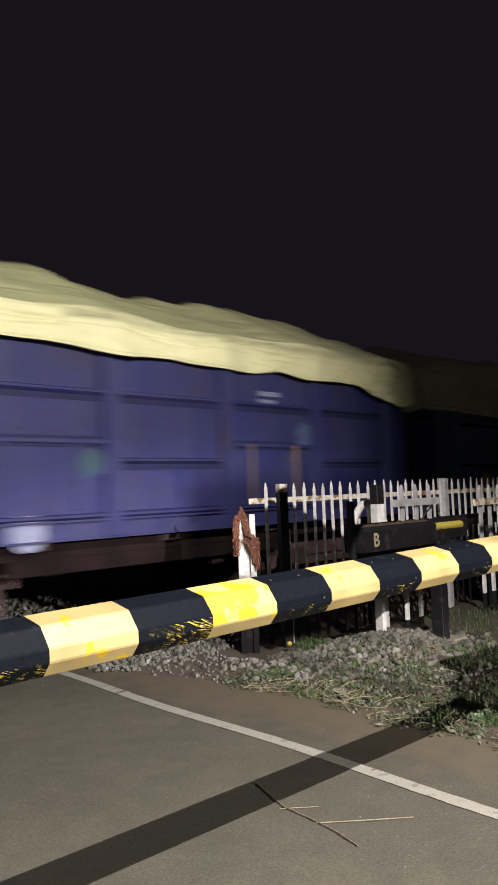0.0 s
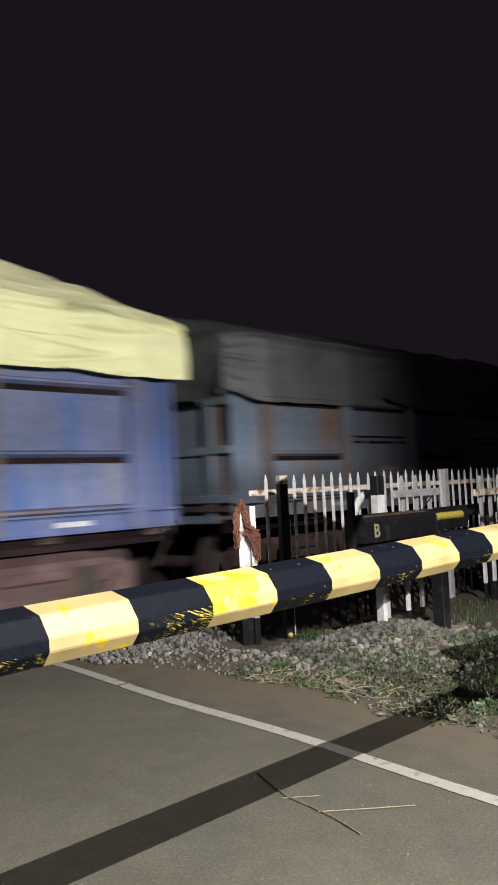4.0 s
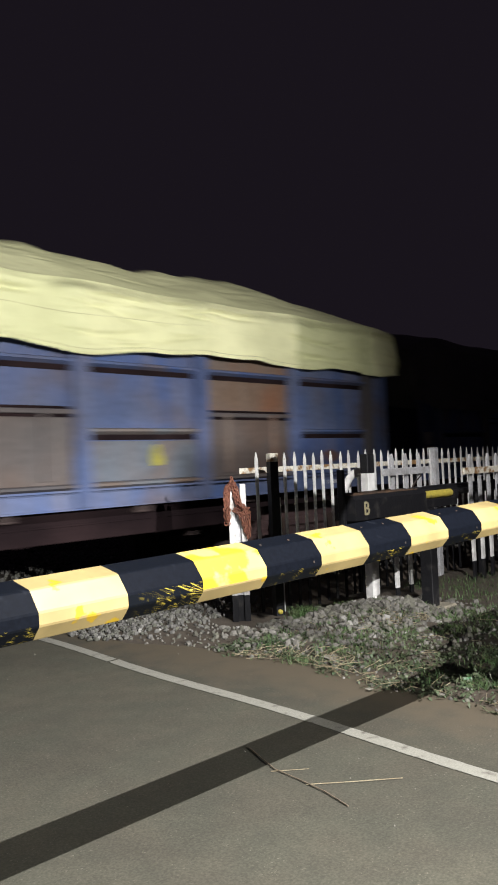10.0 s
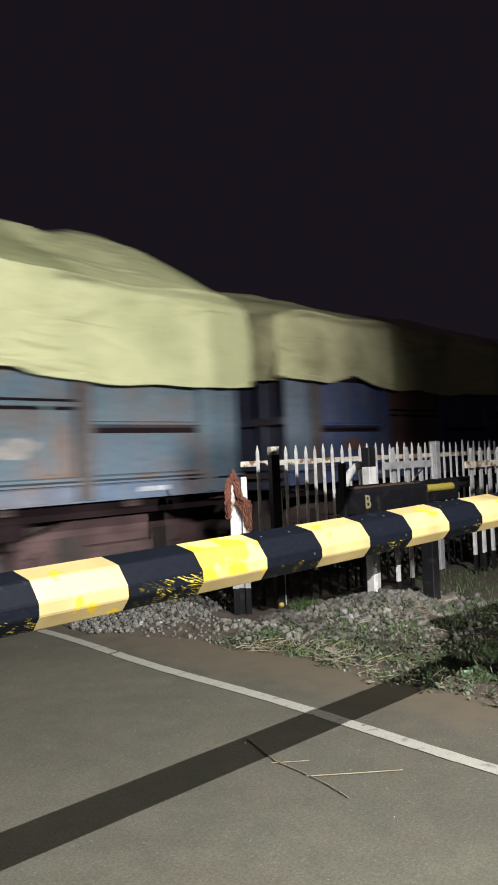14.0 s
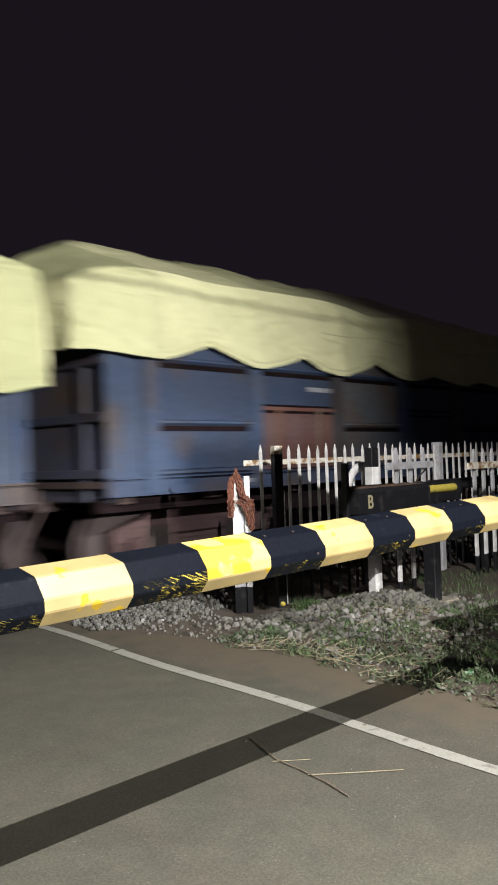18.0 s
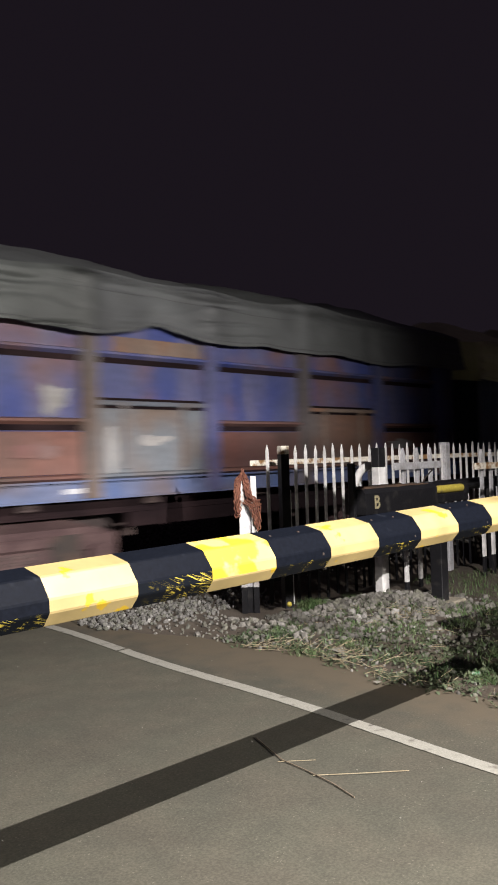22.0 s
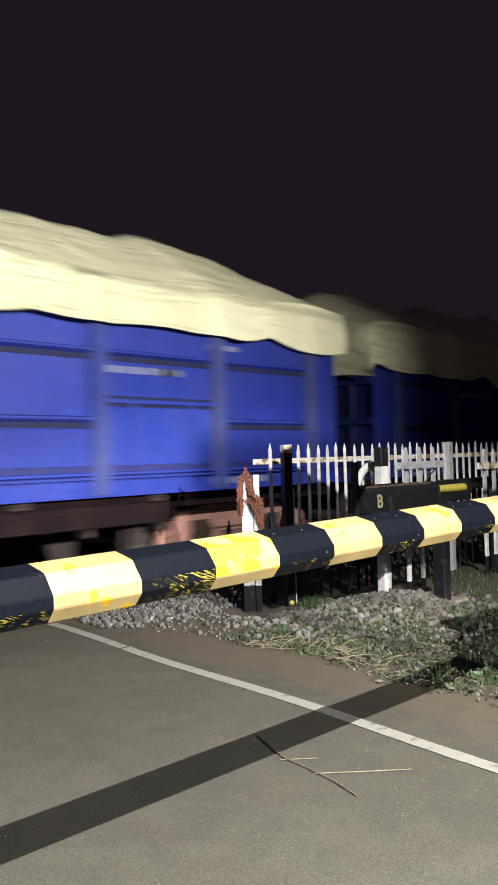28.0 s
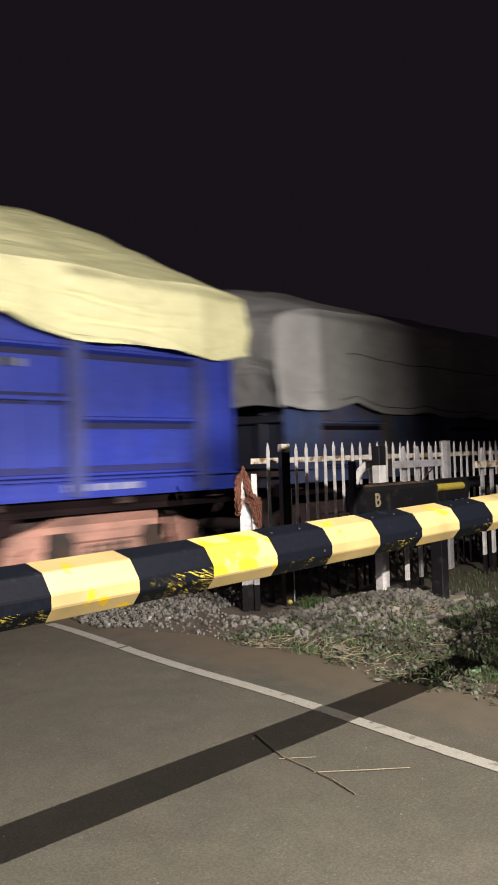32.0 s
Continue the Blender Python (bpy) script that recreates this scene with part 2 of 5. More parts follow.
M = {
    "asphalt": asphalt_mat("asphalt", (0.0715, 0.0695, 0.0565), (0.091, 0.088, 0.071)),
    "shoulder": asphalt_mat("dirt_shoulder", (0.068, 0.065, 0.053), (0.087, 0.083, 0.067), (0.097, 0.080, 0.058)),
    "soil": worn("soil", (0.054, 0.041, 0.029), (0.080, 0.064, 0.047), 0.95, 0.4, 0.7, 2.0, 60, bumps=0.7),
    "earth": worn("dark_earth", (0.030, 0.028, 0.020), (0.045, 0.052, 0.022), 0.95, 0.4, 0.65, 0.8, 30, bumps=0.6),
    "line": worn("road_paint", (0.262, 0.256, 0.222), (0.12, 0.11, 0.095), 0.7, 0.58, 0.72, 14, 120, bumps=0.3),
    "white": worn("white_paint", (0.78, 0.77, 0.755), (0.50, 0.43, 0.34), 0.5, 0.66, 0.76, 8, 9, bumps=0.05),
    "dirty_white": worn("dirty_white_paint", (0.56, 0.55, 0.54), (0.30, 0.27, 0.24), 0.6, 0.52, 0.68, 14, 40, bumps=0.1),
    "rusty_white": worn("chipped_white_paint", (0.74, 0.70, 0.60), (0.30, 0.17, 0.07), 0.6, 0.50, 0.60, 9, 60, bumps=0.3),
    "grey": worn("grey_paint", (0.46, 0.46, 0.48), (0.30, 0.29, 0.28), 0.5, 0.5, 0.7, 6, 50),
    "black": worn("black_paint", (0.012, 0.012, 0.014), (0.035, 0.033, 0.032), 0.45, 0.55, 0.72, 7, 50, bumps=0.2),
    "boom_black": worn("boom_black_paint", (0.003, 0.004, 0.007), (0.011, 0.013, 0.018), 0.62, 0.64, 0.78, 12, 70, bumps=0.05),
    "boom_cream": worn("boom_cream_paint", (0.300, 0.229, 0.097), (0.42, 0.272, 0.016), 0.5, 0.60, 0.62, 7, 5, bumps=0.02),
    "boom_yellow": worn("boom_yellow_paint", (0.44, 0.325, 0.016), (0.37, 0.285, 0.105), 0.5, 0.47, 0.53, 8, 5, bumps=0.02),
    "yellow": worn("yellow_paint", (0.50, 0.41, 0.07), (0.26, 0.21, 0.08), 0.5, 0.55, 0.7, 8, 50),
    "chain": worn("rusty_iron", (0.115, 0.038, 0.024), (0.22, 0.088, 0.048), 0.85, 0.45, 0.65, 30, 140, bumps=0.6),
    "twig": worn("twig_bark", (0.13, 0.10, 0.07), (0.18, 0.14, 0.10), 0.85, 0.4, 0.6, 30, 80),
    "concrete": worn("concrete", (0.30, 0.27, 0.21), (0.18, 0.16, 0.12), 0.9, 0.4, 0.7, 6, 60, bumps=0.5),
    "steel": worn("dark_steel", (0.030, 0.024, 0.022), (0.075, 0.045, 0.032), 0.7, 0.45, 0.7, 4, 40, 0.3, bumps=0.3),
    "soot": worn("sooty_side_sill", (0.009, 0.0055, 0.0065), (0.020, 0.012, 0.013), 0.95, 0.45, 0.7, 1.5, 30, bumps=0.3),
    "under": worn("grimy_underframe", (0.036, 0.023, 0.022), (0.064, 0.042, 0.038), 0.8, 0.42, 0.68, 2.5, 30, bumps=0.3),
    "tread": worn("dusty_wheel_steel", (0.060, 0.045, 0.044), (0.034, 0.025, 0.025), 0.6, 0.45, 0.7, 5, 60, 0.2),
    "bogie_red": worn("bogie_red_oxide", (0.40, 0.21, 0.165), (0.20, 0.12, 0.10), 0.75, 0.42, 0.66, 2.5, 30, bumps=0.3),
    "bogie_dark": worn("bogie_grime", (0.050, 0.030, 0.031), (0.090, 0.058, 0.056), 0.8, 0.42, 0.66, 2.5, 30, bumps=0.3),
    "sleeper": worn("sleeper_concrete", (0.20, 0.19, 0.17), (0.11, 0.10, 0.09), 0.9, 0.4, 0.7, 5, 40),
    "grass": worn("grass_blade", (0.052, 0.105, 0.032), (0.095, 0.128, 0.054), 0.6, 0.4, 0.6, 8, 30),
    "weed": worn("weed_leaf", (0.046, 0.072, 0.034), (0.078, 0.094, 0.052), 0.55, 0.4, 0.6, 8, 30),
    "straw": worn("dry_straw", (0.26, 0.225, 0.15), (0.20, 0.16, 0.10), 0.8, 0.4, 0.6, 20, 60),
    "litter": worn("pale_scrap", (0.22, 0.21, 0.18), (0.14, 0.13, 0.11), 0.6, 0.5, 0.7, 20, 60),
    "rusty_lid": worn("rusty_sheet", (0.060, 0.040, 0.030), (0.12, 0.07, 0.04), 0.8, 0.4, 0.65, 9, 60, bumps=0.4),
    "can_green": worn("faded_green_print", (0.06, 0.20, 0.09), (0.5, 0.48, 0.42), 0.4, 0.5, 0.6, 20, 60),
    "letter": worn("faded_lettering", (0.34, 0.30, 0.18), (0.14, 0.12, 0.07), 0.6, 0.55, 0.7, 30, 80),
    "mark": worn("white_marking", (0.38, 0.39, 0.42), (0.22, 0.22, 0.25), 0.6, 0.55, 0.7, 20, 60),
    "tarp_yellow": cloth("yellow_tarpaulin", (0.74, 0.735, 0.45), (0.58, 0.58, 0.35)),
    "stitch": worn("stitched_seam", (0.40, 0.395, 0.235), (0.56, 0.55, 0.34), 0.8, 0.45, 0.6, 2.0, 30),
    "stitch_dark": worn("dark_stitched_seam", (0.03, 0.031, 0.034), (0.055, 0.056, 0.06), 0.8, 0.45, 0.6, 2.0, 30),
    "tarp_green": cloth("greenish_tarpaulin", (0.48, 0.49, 0.285), (0.33, 0.345, 0.185)),
    "tarp_dirty": cloth("stained_yellow_tarpaulin", (0.66, 0.64, 0.39), (0.20, 0.18, 0.11)),
    "tarp_cream": cloth("pale_tarpaulin", (0.80, 0.78, 0.55), (0.62, 0.59, 0.42)),
    "tarp_grey": cloth("grey_tarpaulin", (0.074, 0.079, 0.083), (0.036, 0.037, 0.04)),
    "tarp_silver": cloth("silver_grey_tarpaulin", (0.40, 0.405, 0.42), (0.26, 0.262, 0.27)),
    "tarp_black": cloth("black_tarpaulin", (0.066, 0.061, 0.060), (0.026, 0.024, 0.024)),
    "navy": wagon_paint("navy_blue_paint", (0.014, 0.018, 0.113), (0.035, 0.03, 0.07), 0.25, (0.06, 0.06, 0.14), 0.25),
    "steel_blue": wagon_paint("steel_blue_paint", (0.065, 0.17, 0.36), (0.15, 0.11, 0.08), 0.25),
    "mid_blue": wagon_paint("mid_blue_paint", (0.034, 0.072, 0.205), (0.088, 0.066, 0.062), 0.27, faded=0.42),
    "pale_blue": wagon_paint("faded_blue_paint", (0.092, 0.142, 0.205), (0.16, 0.11, 0.085), 0.35, (0.24, 0.20, 0.18)),
    "teal_blue": wagon_paint("faded_teal_paint", (0.075, 0.135, 0.175), (0.15, 0.10, 0.08), 0.36, (0.17, 0.15, 0.14)),
    "grey_blue": wagon_paint("faded_grey_blue_paint", (0.088, 0.108, 0.138), (0.11, 0.08, 0.065), 0.45, (0.15, 0.125, 0.115)),
    "violet_blue": wagon_paint("violet_blue_paint", (0.025, 0.040, 0.165), (0.12, 0.062, 0.052), 0.38, faded=0.4),
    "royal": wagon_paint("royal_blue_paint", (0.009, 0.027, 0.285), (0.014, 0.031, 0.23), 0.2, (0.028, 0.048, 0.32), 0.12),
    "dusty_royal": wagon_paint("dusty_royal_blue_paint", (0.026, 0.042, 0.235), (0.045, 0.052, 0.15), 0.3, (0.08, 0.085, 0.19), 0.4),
    # darker copy of royal: shade painted in, for end walls and below the ledges
    "shaded_royal": wagon_paint("shaded_royal_blue_paint", (0.010, 0.015, 0.13), (0.014, 0.018, 0.10), 0.2, (0.03, 0.03, 0.15), 0.1),
    "seam_blue": worn("dark_blue_paint", (0.006, 0.009, 0.06), (0.004, 0.006, 0.035), 0.7, 0.4, 0.7, 3, 40),
    "oxide": wagon_paint("red_oxide_paint", (0.118, 0.049, 0.039), (0.070, 0.044, 0.037), 0.34, (0.12, 0.076, 0.062), 0.3),
    "slate_blue": wagon_paint("slate_blue_paint", (0.034, 0.064, 0.142), (0.085, 0.068, 0.062), 0.25, (0.075, 0.095, 0.125)),
    "brown_grey": wagon_paint("grimy_grey_brown_paint", (0.080, 0.067, 0.066), (0.085, 0.060, 0.050), 0.40, (0.13, 0.11, 0.10)),
    # dark paint for wagon ends, with the shade of the gap in its colour
    "shaded_end": wagon_paint("shaded_dark_end_paint", (0.030, 0.036, 0.070), (0.05, 0.036, 0.032), 0.35, (0.055, 0.048, 0.050)),
    "rust_panel": wagon_paint("bare_brown_plate", (0.135, 0.088, 0.062), (0.17, 0.08, 0.045), 0.45),
    "red_panel": wagon_paint("red_primer_plate", (0.16, 0.058, 0.048), (0.13, 0.07, 0.055), 0.4),
}


def scratched(name, dense):
    """Black band paint with hair-thin slanting scratches down to the yellow beneath."""
    m, nt, b = node_mat(name, 0.48)

    def streaks(angle, thin, seed):
        """Hair lines: where a long stretched noise crosses its middle value."""
        c = nt.nodes.new("ShaderNodeTexCoord")
        turn = nt.nodes.new("ShaderNodeMapping")
        turn.inputs["Rotation"].default_value = (0.0, radians(angle), 0.0)
        wide = nt.nodes.new("ShaderNodeMapping")
        wide.inputs["Scale"].default_value = (2.2, 0.0, 75.0)
        n = nt.nodes.new("ShaderNodeTexNoise")
        n.inputs["Scale"].default_value, n.inputs["Detail"].default_value = 1.0, 1.0
        nt.links.new(c.outputs["Object"], turn.inputs[0])
        info = nt.nodes.new("ShaderNodeObjectInfo")
        shift = nt.nodes.new("ShaderNodeVectorMath")
        shift.operation = "MULTIPLY_ADD"
        nt.links.new(info.outputs["Random"], shift.inputs[0])
        shift.inputs[1].default_value = (9.0 + seed, 0.0, 5.0 + seed)
        nt.links.new(turn.outputs[0], shift.inputs[2])
        nt.links.new(shift.outputs[0], wide.inputs[0])
        nt.links.new(wide.outputs[0], n.inputs["Vector"])
        return ramp(nt, n.outputs[0], [(0.5 - thin, (0, 0, 0)), (0.5 - thin * 0.4, (1, 1, 1)), (0.5 + thin * 0.4, (1, 1, 1)), (0.5 + thin, (0, 0, 0))]).outputs[0]

    c = nt.nodes.new("ShaderNodeTexCoord")
    sep = nt.nodes.new("ShaderNodeSeparateXYZ")
    nt.links.new(c.outputs["Object"], sep.inputs[0])
    along = ramp(nt, sep.outputs[0], [(0.02, (0.0, 0.0, 0.0)), (0.20, (1, 1, 1))])
    some = tex(nt, "ShaderNodeTexNoise", 22, 4)
    breaks = ramp(nt, some.outputs[0], [(dense, (0, 0, 0)), (dense + 0.10, (1, 1, 1))])
    lines = mix(nt, 1.0, mix(nt, 1.0, streaks(-28, 0.007, 0.0), streaks(-19, 0.007, 2.0), "ADD"), streaks(-8, 0.008, 4.0), "ADD")
    lines = mix(nt, 1.0, mix(nt, 1.0, lines, along.outputs[0], "MULTIPLY"), breaks.outputs[0], "MULTIPLY")
    nt.links.new(mix(nt, lines, (0.004, 0.005, 0.007), (0.44, 0.34, 0.05)), b.inputs["Base Color"])
    return m


M["boom_scratched"] = scratched("scratched_black_paint", 0.44)
M["boom_nicked"] = scratched("nicked_black_paint", 0.51)
for key, gloss in (("boom_black", 0.05), ("boom_scratched", 0.05), ("boom_nicked", 0.05), ("asphalt", 0.12), ("shoulder", 0.12), ("soot", 0.08), ("black", 0.25), ("bogie_dark", 0.2)):
    M[key].node_tree.nodes["Principled BSDF"].inputs["Specular IOR Level"].default_value = gloss


# ---- mesh helpers ----
def mesh_from(bm, name, material, smooth=False):
    me = bpy.data.meshes.new(name)
    bm.normal_update()
    bm.to_mesh(me)
    bm.free()
    for mt in material if isinstance(material, (list, tuple)) else (material,):
        me.materials.append(mt)
    if smooth:
        me.polygons.foreach_set("use_smooth", [True] * len(me.polygons))
    return me


def part(name, bm, material, parent, label="", smooth=False):
    ob = new(name, bm if isinstance(bm, bpy.types.Mesh) else mesh_from(bm, name, material, smooth))
    ob.parent = parent
    if label:
        tagged(ob, label)
    return ob


def box(bm, lo, hi, bevel=0.0, m=None):
    r = bmesh.ops.create_cube(bm, size=1.0)
    c = [(a + b) / 2 for a, b in zip(lo, hi)]
    d = [max(b - a, 1e-4) for a, b in zip(lo, hi)]
    bmesh.ops.transform(bm, matrix=Matrix.Translation(c) @ Matrix.Diagonal((*d, 1)), verts=r["verts"])
    out = r["verts"]
    if bevel:
        es = list({e for v in out for e in v.link_edges})
        g = bmesh.ops.bevel(bm, geom=es, offset=bevel, segments=1, affect="EDGES", profile=0.5)
        out = list({v for f in g["faces"] for v in f.verts} | {v for v in out if v.is_valid})
    if m:
        bmesh.ops.transform(bm, matrix=m, verts=[v for v in out if v.is_valid])
    return out


def boxes(*specs, bevel=0.0):
    bm = bmesh.new()
    for lo, hi in specs:
        box(bm, lo, hi, bevel)
    return bm


def tube(bm, a, b, r, seg=10, r2=None):
    a, b = Vector(a), Vector(b)
    d = b - a
    m = Matrix.Translation((a + b) / 2) @ d.to_track_quat("Z", "Y").to_matrix().to_4x4()
    bmesh.ops.create_cone(bm, cap_ends=True, segments=seg, radius1=r, radius2=r if r2 is None else r2, depth=d.length, matrix=m)
    return bm


def empty(name, m, label, category, group=""):
    ob = new(name)
    ob.empty_display_size = 0.1
    ob.matrix_basis = m
    return tagged(ob, label, category, group)


def prism(bm, outline, axis, lo, hi):
    """Outline of 2D points pushed along an axis (x: points are y, z; y: points are x, z)."""
    def at(p, d):
        return (d, p[0], p[1]) if axis == "x" else (p[0], d, p[1])
    a = [bm.verts.new(at(p, lo)) for p in outline]
    b = [bm.verts.new(at(p, hi)) for p in outline]
    n = len(a)
    bm.faces.new(a[::-1])
    bm.faces.new(b)
    for i in range(n):
        bm.faces.new((a[i], a[(i + 1) % n], b[(i + 1) % n], b[i]))
    bmesh.ops.recalc_face_normals(bm, faces=bm.faces)
    return bm


# ---- ground, road, track ----
TRACK_Y = 8.35
ROAD_SLOPE = 0.154


def line_x(y):
    return 3.312 + ROAD_SLOPE * y + 0.018 * math.sin(2.3 * y + 0.4)


def verge_x(y):
    return 4.52 + 0.05 * (y - 3.0) + 0.10 * math.sin(1.9 * y) + 0.05 * math.sin(5.1 * y + 1.0)


def ground_z(x, y):
    """Height of the rough verge beside the road."""
    e = min(1.0, max(0.0, (x - verge_x(y)) / 0.5))
    e = e * e * (3 - 2 * e)
    pile = 0.10 * math.exp(-(((x - 6.95) / 0.42) ** 2 + ((y - 4.45) / 0.42) ** 2)) + 0.04 * math.exp(-(((x - 6.3) / 0.7) ** 2 + ((y - 4.4) / 0.5) ** 2))
    dip = -0.10 * math.exp(-(((y - 5.75) / 0.35) ** 2)) * min(1, max(0, x - 5.9))
    bumps = 0.030 * noise.noise((x * 1.7, y * 1.7, 0.3)) + 0.016 * noise.noise((x * 6, y * 6, 4.0))
    near = min(1.0, math.hypot(x - 5.8, y - 5.3) / 0.6)
    sink = -0.05 * min(1.0, max(0.0, (x - 6.4) / 0.6))
    return -0.012 + e * (0.022 + pile + dip + bumps + sink) * near


def grid(name, x0, x1, y0, y1, nx, ny, height, material, smooth=True):
    vs = [(x0 + (x1 - x0) * i / nx, y0 + (y1 - y0) * j / ny) for j in range(ny + 1) for i in range(nx + 1)]
    vs = [(x, y, height(x, y)) for x, y in vs]
    fs = [(j * (nx + 1) + i, j * (nx + 1) + i + 1, (j + 1) * (nx + 1) + i + 1, (j + 1) * (nx + 1) + i) for j in range(ny) for i in range(nx)]
    me = bpy.data.meshes.new(name)
    me.from_pydata(vs, [], fs)
    me.materials.append(material)
    if smooth:
        me.polygons.foreach_set("use_smooth", [True] * len(me.polygons))
    return new(name, me)


def sheet(name, pts, z0, z1, material):
    bm = bmesh.new()
    a = [bm.verts.new((x, y, z1)) for x, y in pts]
    b = [bm.verts.new((x, y, z0)) for x, y in pts]
    bm.faces.new(a)
    n = len(a)
    for i in range(n):
        bm.faces.new((a[i], b[i], b[(i + 1) % n], a[(i + 1) % n]))
    bmesh.ops.recalc_face_normals(bm, faces=bm.faces)
    return new(name, mesh_from(bm, name, material))


tagged(sheet("ground", [(-600, -600), (600, -600), (600, 600), (-600, 600)], -0.9, -0.32, M["earth"]), "dark bare earth with thin weeds beside the railway", "ground", kind="structure")
ys = [-30 + 0.5 * i for i in range(73)] + [6.62]
right = [(line_x(y) + 0.02, y) for y in ys]
tagged(sheet("road", right + [(-5.2 + ROAD_SLOPE * 6.62, 6.62), (-9.9, -30)], -0.35, 0.0, M["asphalt"]), "worn grey asphalt road leading to the level crossing", "road", kind="structure")
far_road = [(line_x(10.1), 10.1), (line_x(40), 40), (-5.3 + ROAD_SLOPE * 40, 40), (-5.2 + ROAD_SLOPE * 10.1, 10.1)]
tagged(sheet("road", far_road, -0.35, 0.0, M["asphalt"]), "worn grey asphalt road beyond the railway track", "road", kind="structure")
cross = [(3.75, 7.62), (3.75, 9.08), (-4.0, 9.08), (-4.0, 7.62)]
tagged(sheet("road", cross, -0.35, -0.012, M["asphalt"]), "asphalt infill between the rails of the crossing", "road", kind="structure")
shoulder = [(line_x(y) + 0.025, y) for y in ys] + [(verge_x(y) + 0.35, y) for y in ys[::-1]]
tagged(sheet("pavement", shoulder, -0.3, -0.006, M["shoulder"]), "dusty brown road shoulder between edge line and verge", "shoulder", kind="structure")

# edge line, in the dashes left by cracks
bm = bmesh.new()
random.seed(4)
y = -8.0
while y < 6.5:
    step = min(0.12, 6.5 - y)
    crack = 0.03 if abs(y - 5.08) < 0.06 else 0.0
    w0, w1 = (0.05 + random.uniform(-0.0014, 0.0014) for _ in range(2))
    p = [(line_x(y) - w0, y), (line_x(y) + w1, y), (line_x(y + step) + w1 + random.uniform(-0.0014, 0.0014), y + step - crack), (line_x(y + step) - w0 + random.uniform(-0.0014, 0.0014), y + step - crack)]
    v = [bm.verts.new((a, b, 0.0045)) for a, b in p]
    bm.faces.new(v)
    y += step
tagged(new("road_marking", mesh_from(bm, "road_marking", M["line"])), "chipped white edge line painted on the asphalt", "road marking", kind="structure")

verge = grid("verge", 4.1, 13.0, -1.0, 6.6, 150, 130, ground_z, M["soil"])
tagged(verge, "rough brown soil verge with stones and weeds", "verge", kind="structure")


def bed_z(x, y):
    d = abs(y - TRACK_Y)
    top = -0.10 if d < 1.45 else max(-0.20, -0.10 - (d - 1.45) * 0.28)
    return top + 0.02 * noise.noise((x * 5, y * 5, 2.0))


bed = grid("track_bed", 3.9, 60, 6.3, 19.0, 190, 80, bed_z, M["soil"])
tagged(bed, "grey ballast bed of the railway track", "track bed", kind="structure")
for y in (TRACK_Y - 0.838, TRACK_Y + 0.838):
    bm = prism(bmesh.new(), [(y - 0.07, -0.17), (y + 0.07, -0.17), (y + 0.07, -0.155), (y + 0.01, -0.13), (y + 0.01, -0.04), (y + 0.036, -0.035), (y + 0.034, 0.0), (y - 0.034, 0.0), (y - 0.036, -0.035), (y - 0.01, -0.04), (y - 0.01, -0.13), (y - 0.07, -0.155)], "x", -60, 160)
    tagged(new("rail", mesh_from(bm, "rail", M["steel"])), "brown steel running rail of the track", "rail", "rails of the track")
bm = bmesh.new()
box(bm, (-0.12, -1.37, -0.30), (0.12, 1.37, -0.145), 0.02)
sleeper_mesh = mesh_from(bm, "sleeper", M["sleeper"])
for i in range(40):
    s = new("sleeper", sleeper_mesh)
    s.location = (4.3 + 0.65 * i, TRACK_Y, 0)
    tagged(s, "dusty concrete sleeper bedded in ballast", "sleeper", "sleepers of the track")


# ---- scattered stones, grass, straw ----
def stone_shapes(n, seed):
    rng = random.Random(seed)
    out = []
    for _ in range(n):
        bm = bmesh.new()
        bmesh.ops.create_icosphere(bm, subdivisions=1, radius=1.0)
        sq = (rng.uniform(0.7, 1.2), rng.uniform(0.6, 1.0), rng.uniform(0.45, 0.8))
        for v in bm.verts:
            k = rng.uniform(0.72, 1.2)
            v.co = Vector((v.co.x * sq[0] * k, v.co.y * sq[1] * k, v.co.z * sq[2] * k))
        vs = np.array([v.co[:] for v in bm.verts])
        fs = np.array([[v.index for v in f.verts] for f in bm.faces])
        bm.free()
        out.append((vs, fs))
    return out


def scatter(name, spots, shapes, material, seed):
    rng = np.random.default_rng(seed)
    V, F, base = [], [], 0
    for x, y, z, r in spots:
        vs, fs = shapes[rng.integers(len(shapes))]
        e = Euler(rng.uniform(0, 6.28, 3)).to_matrix()
        V.append(vs @ np.array(e).T * r + (x, y, z))
        F.append(fs + base)
        base += len(vs)
    me = bpy.data.meshes.new(name)
    me.from_pydata(np.concatenate(V).tolist(), [], np.concatenate(F).tolist())
    me.materials.append(material)
    return new(name, me)


def island_stone(name, lo, mid, hi):
    m, nt, b = node_mat(name, 0.92)
    geo = nt.nodes.new("ShaderNodeNewGeometry")
    r = ramp(nt, geo.outputs["Random Per Island"], [(0.0, lo), (0.3, tuple(v * k for v, k in zip(mid, (0.82, 0.86, 0.74)))), (0.6, mid), (0.93, mid), (1.0, hi)])
    fine = tex(nt, "ShaderNodeTexNoise", 45, 6)
    tone = ramp(nt, fine.outputs[0], [(0.3, (0.7, 0.7, 0.7)), (0.7, (1.2, 1.2, 1.2))])
    nt.links.new(mix(nt, 1.0, r.outputs[0], tone.outputs[0], "MULTIPLY"), b.inputs["Base Color"])
    bump(nt, b, fine.outputs[0], 0.6, 0.008)
    return m


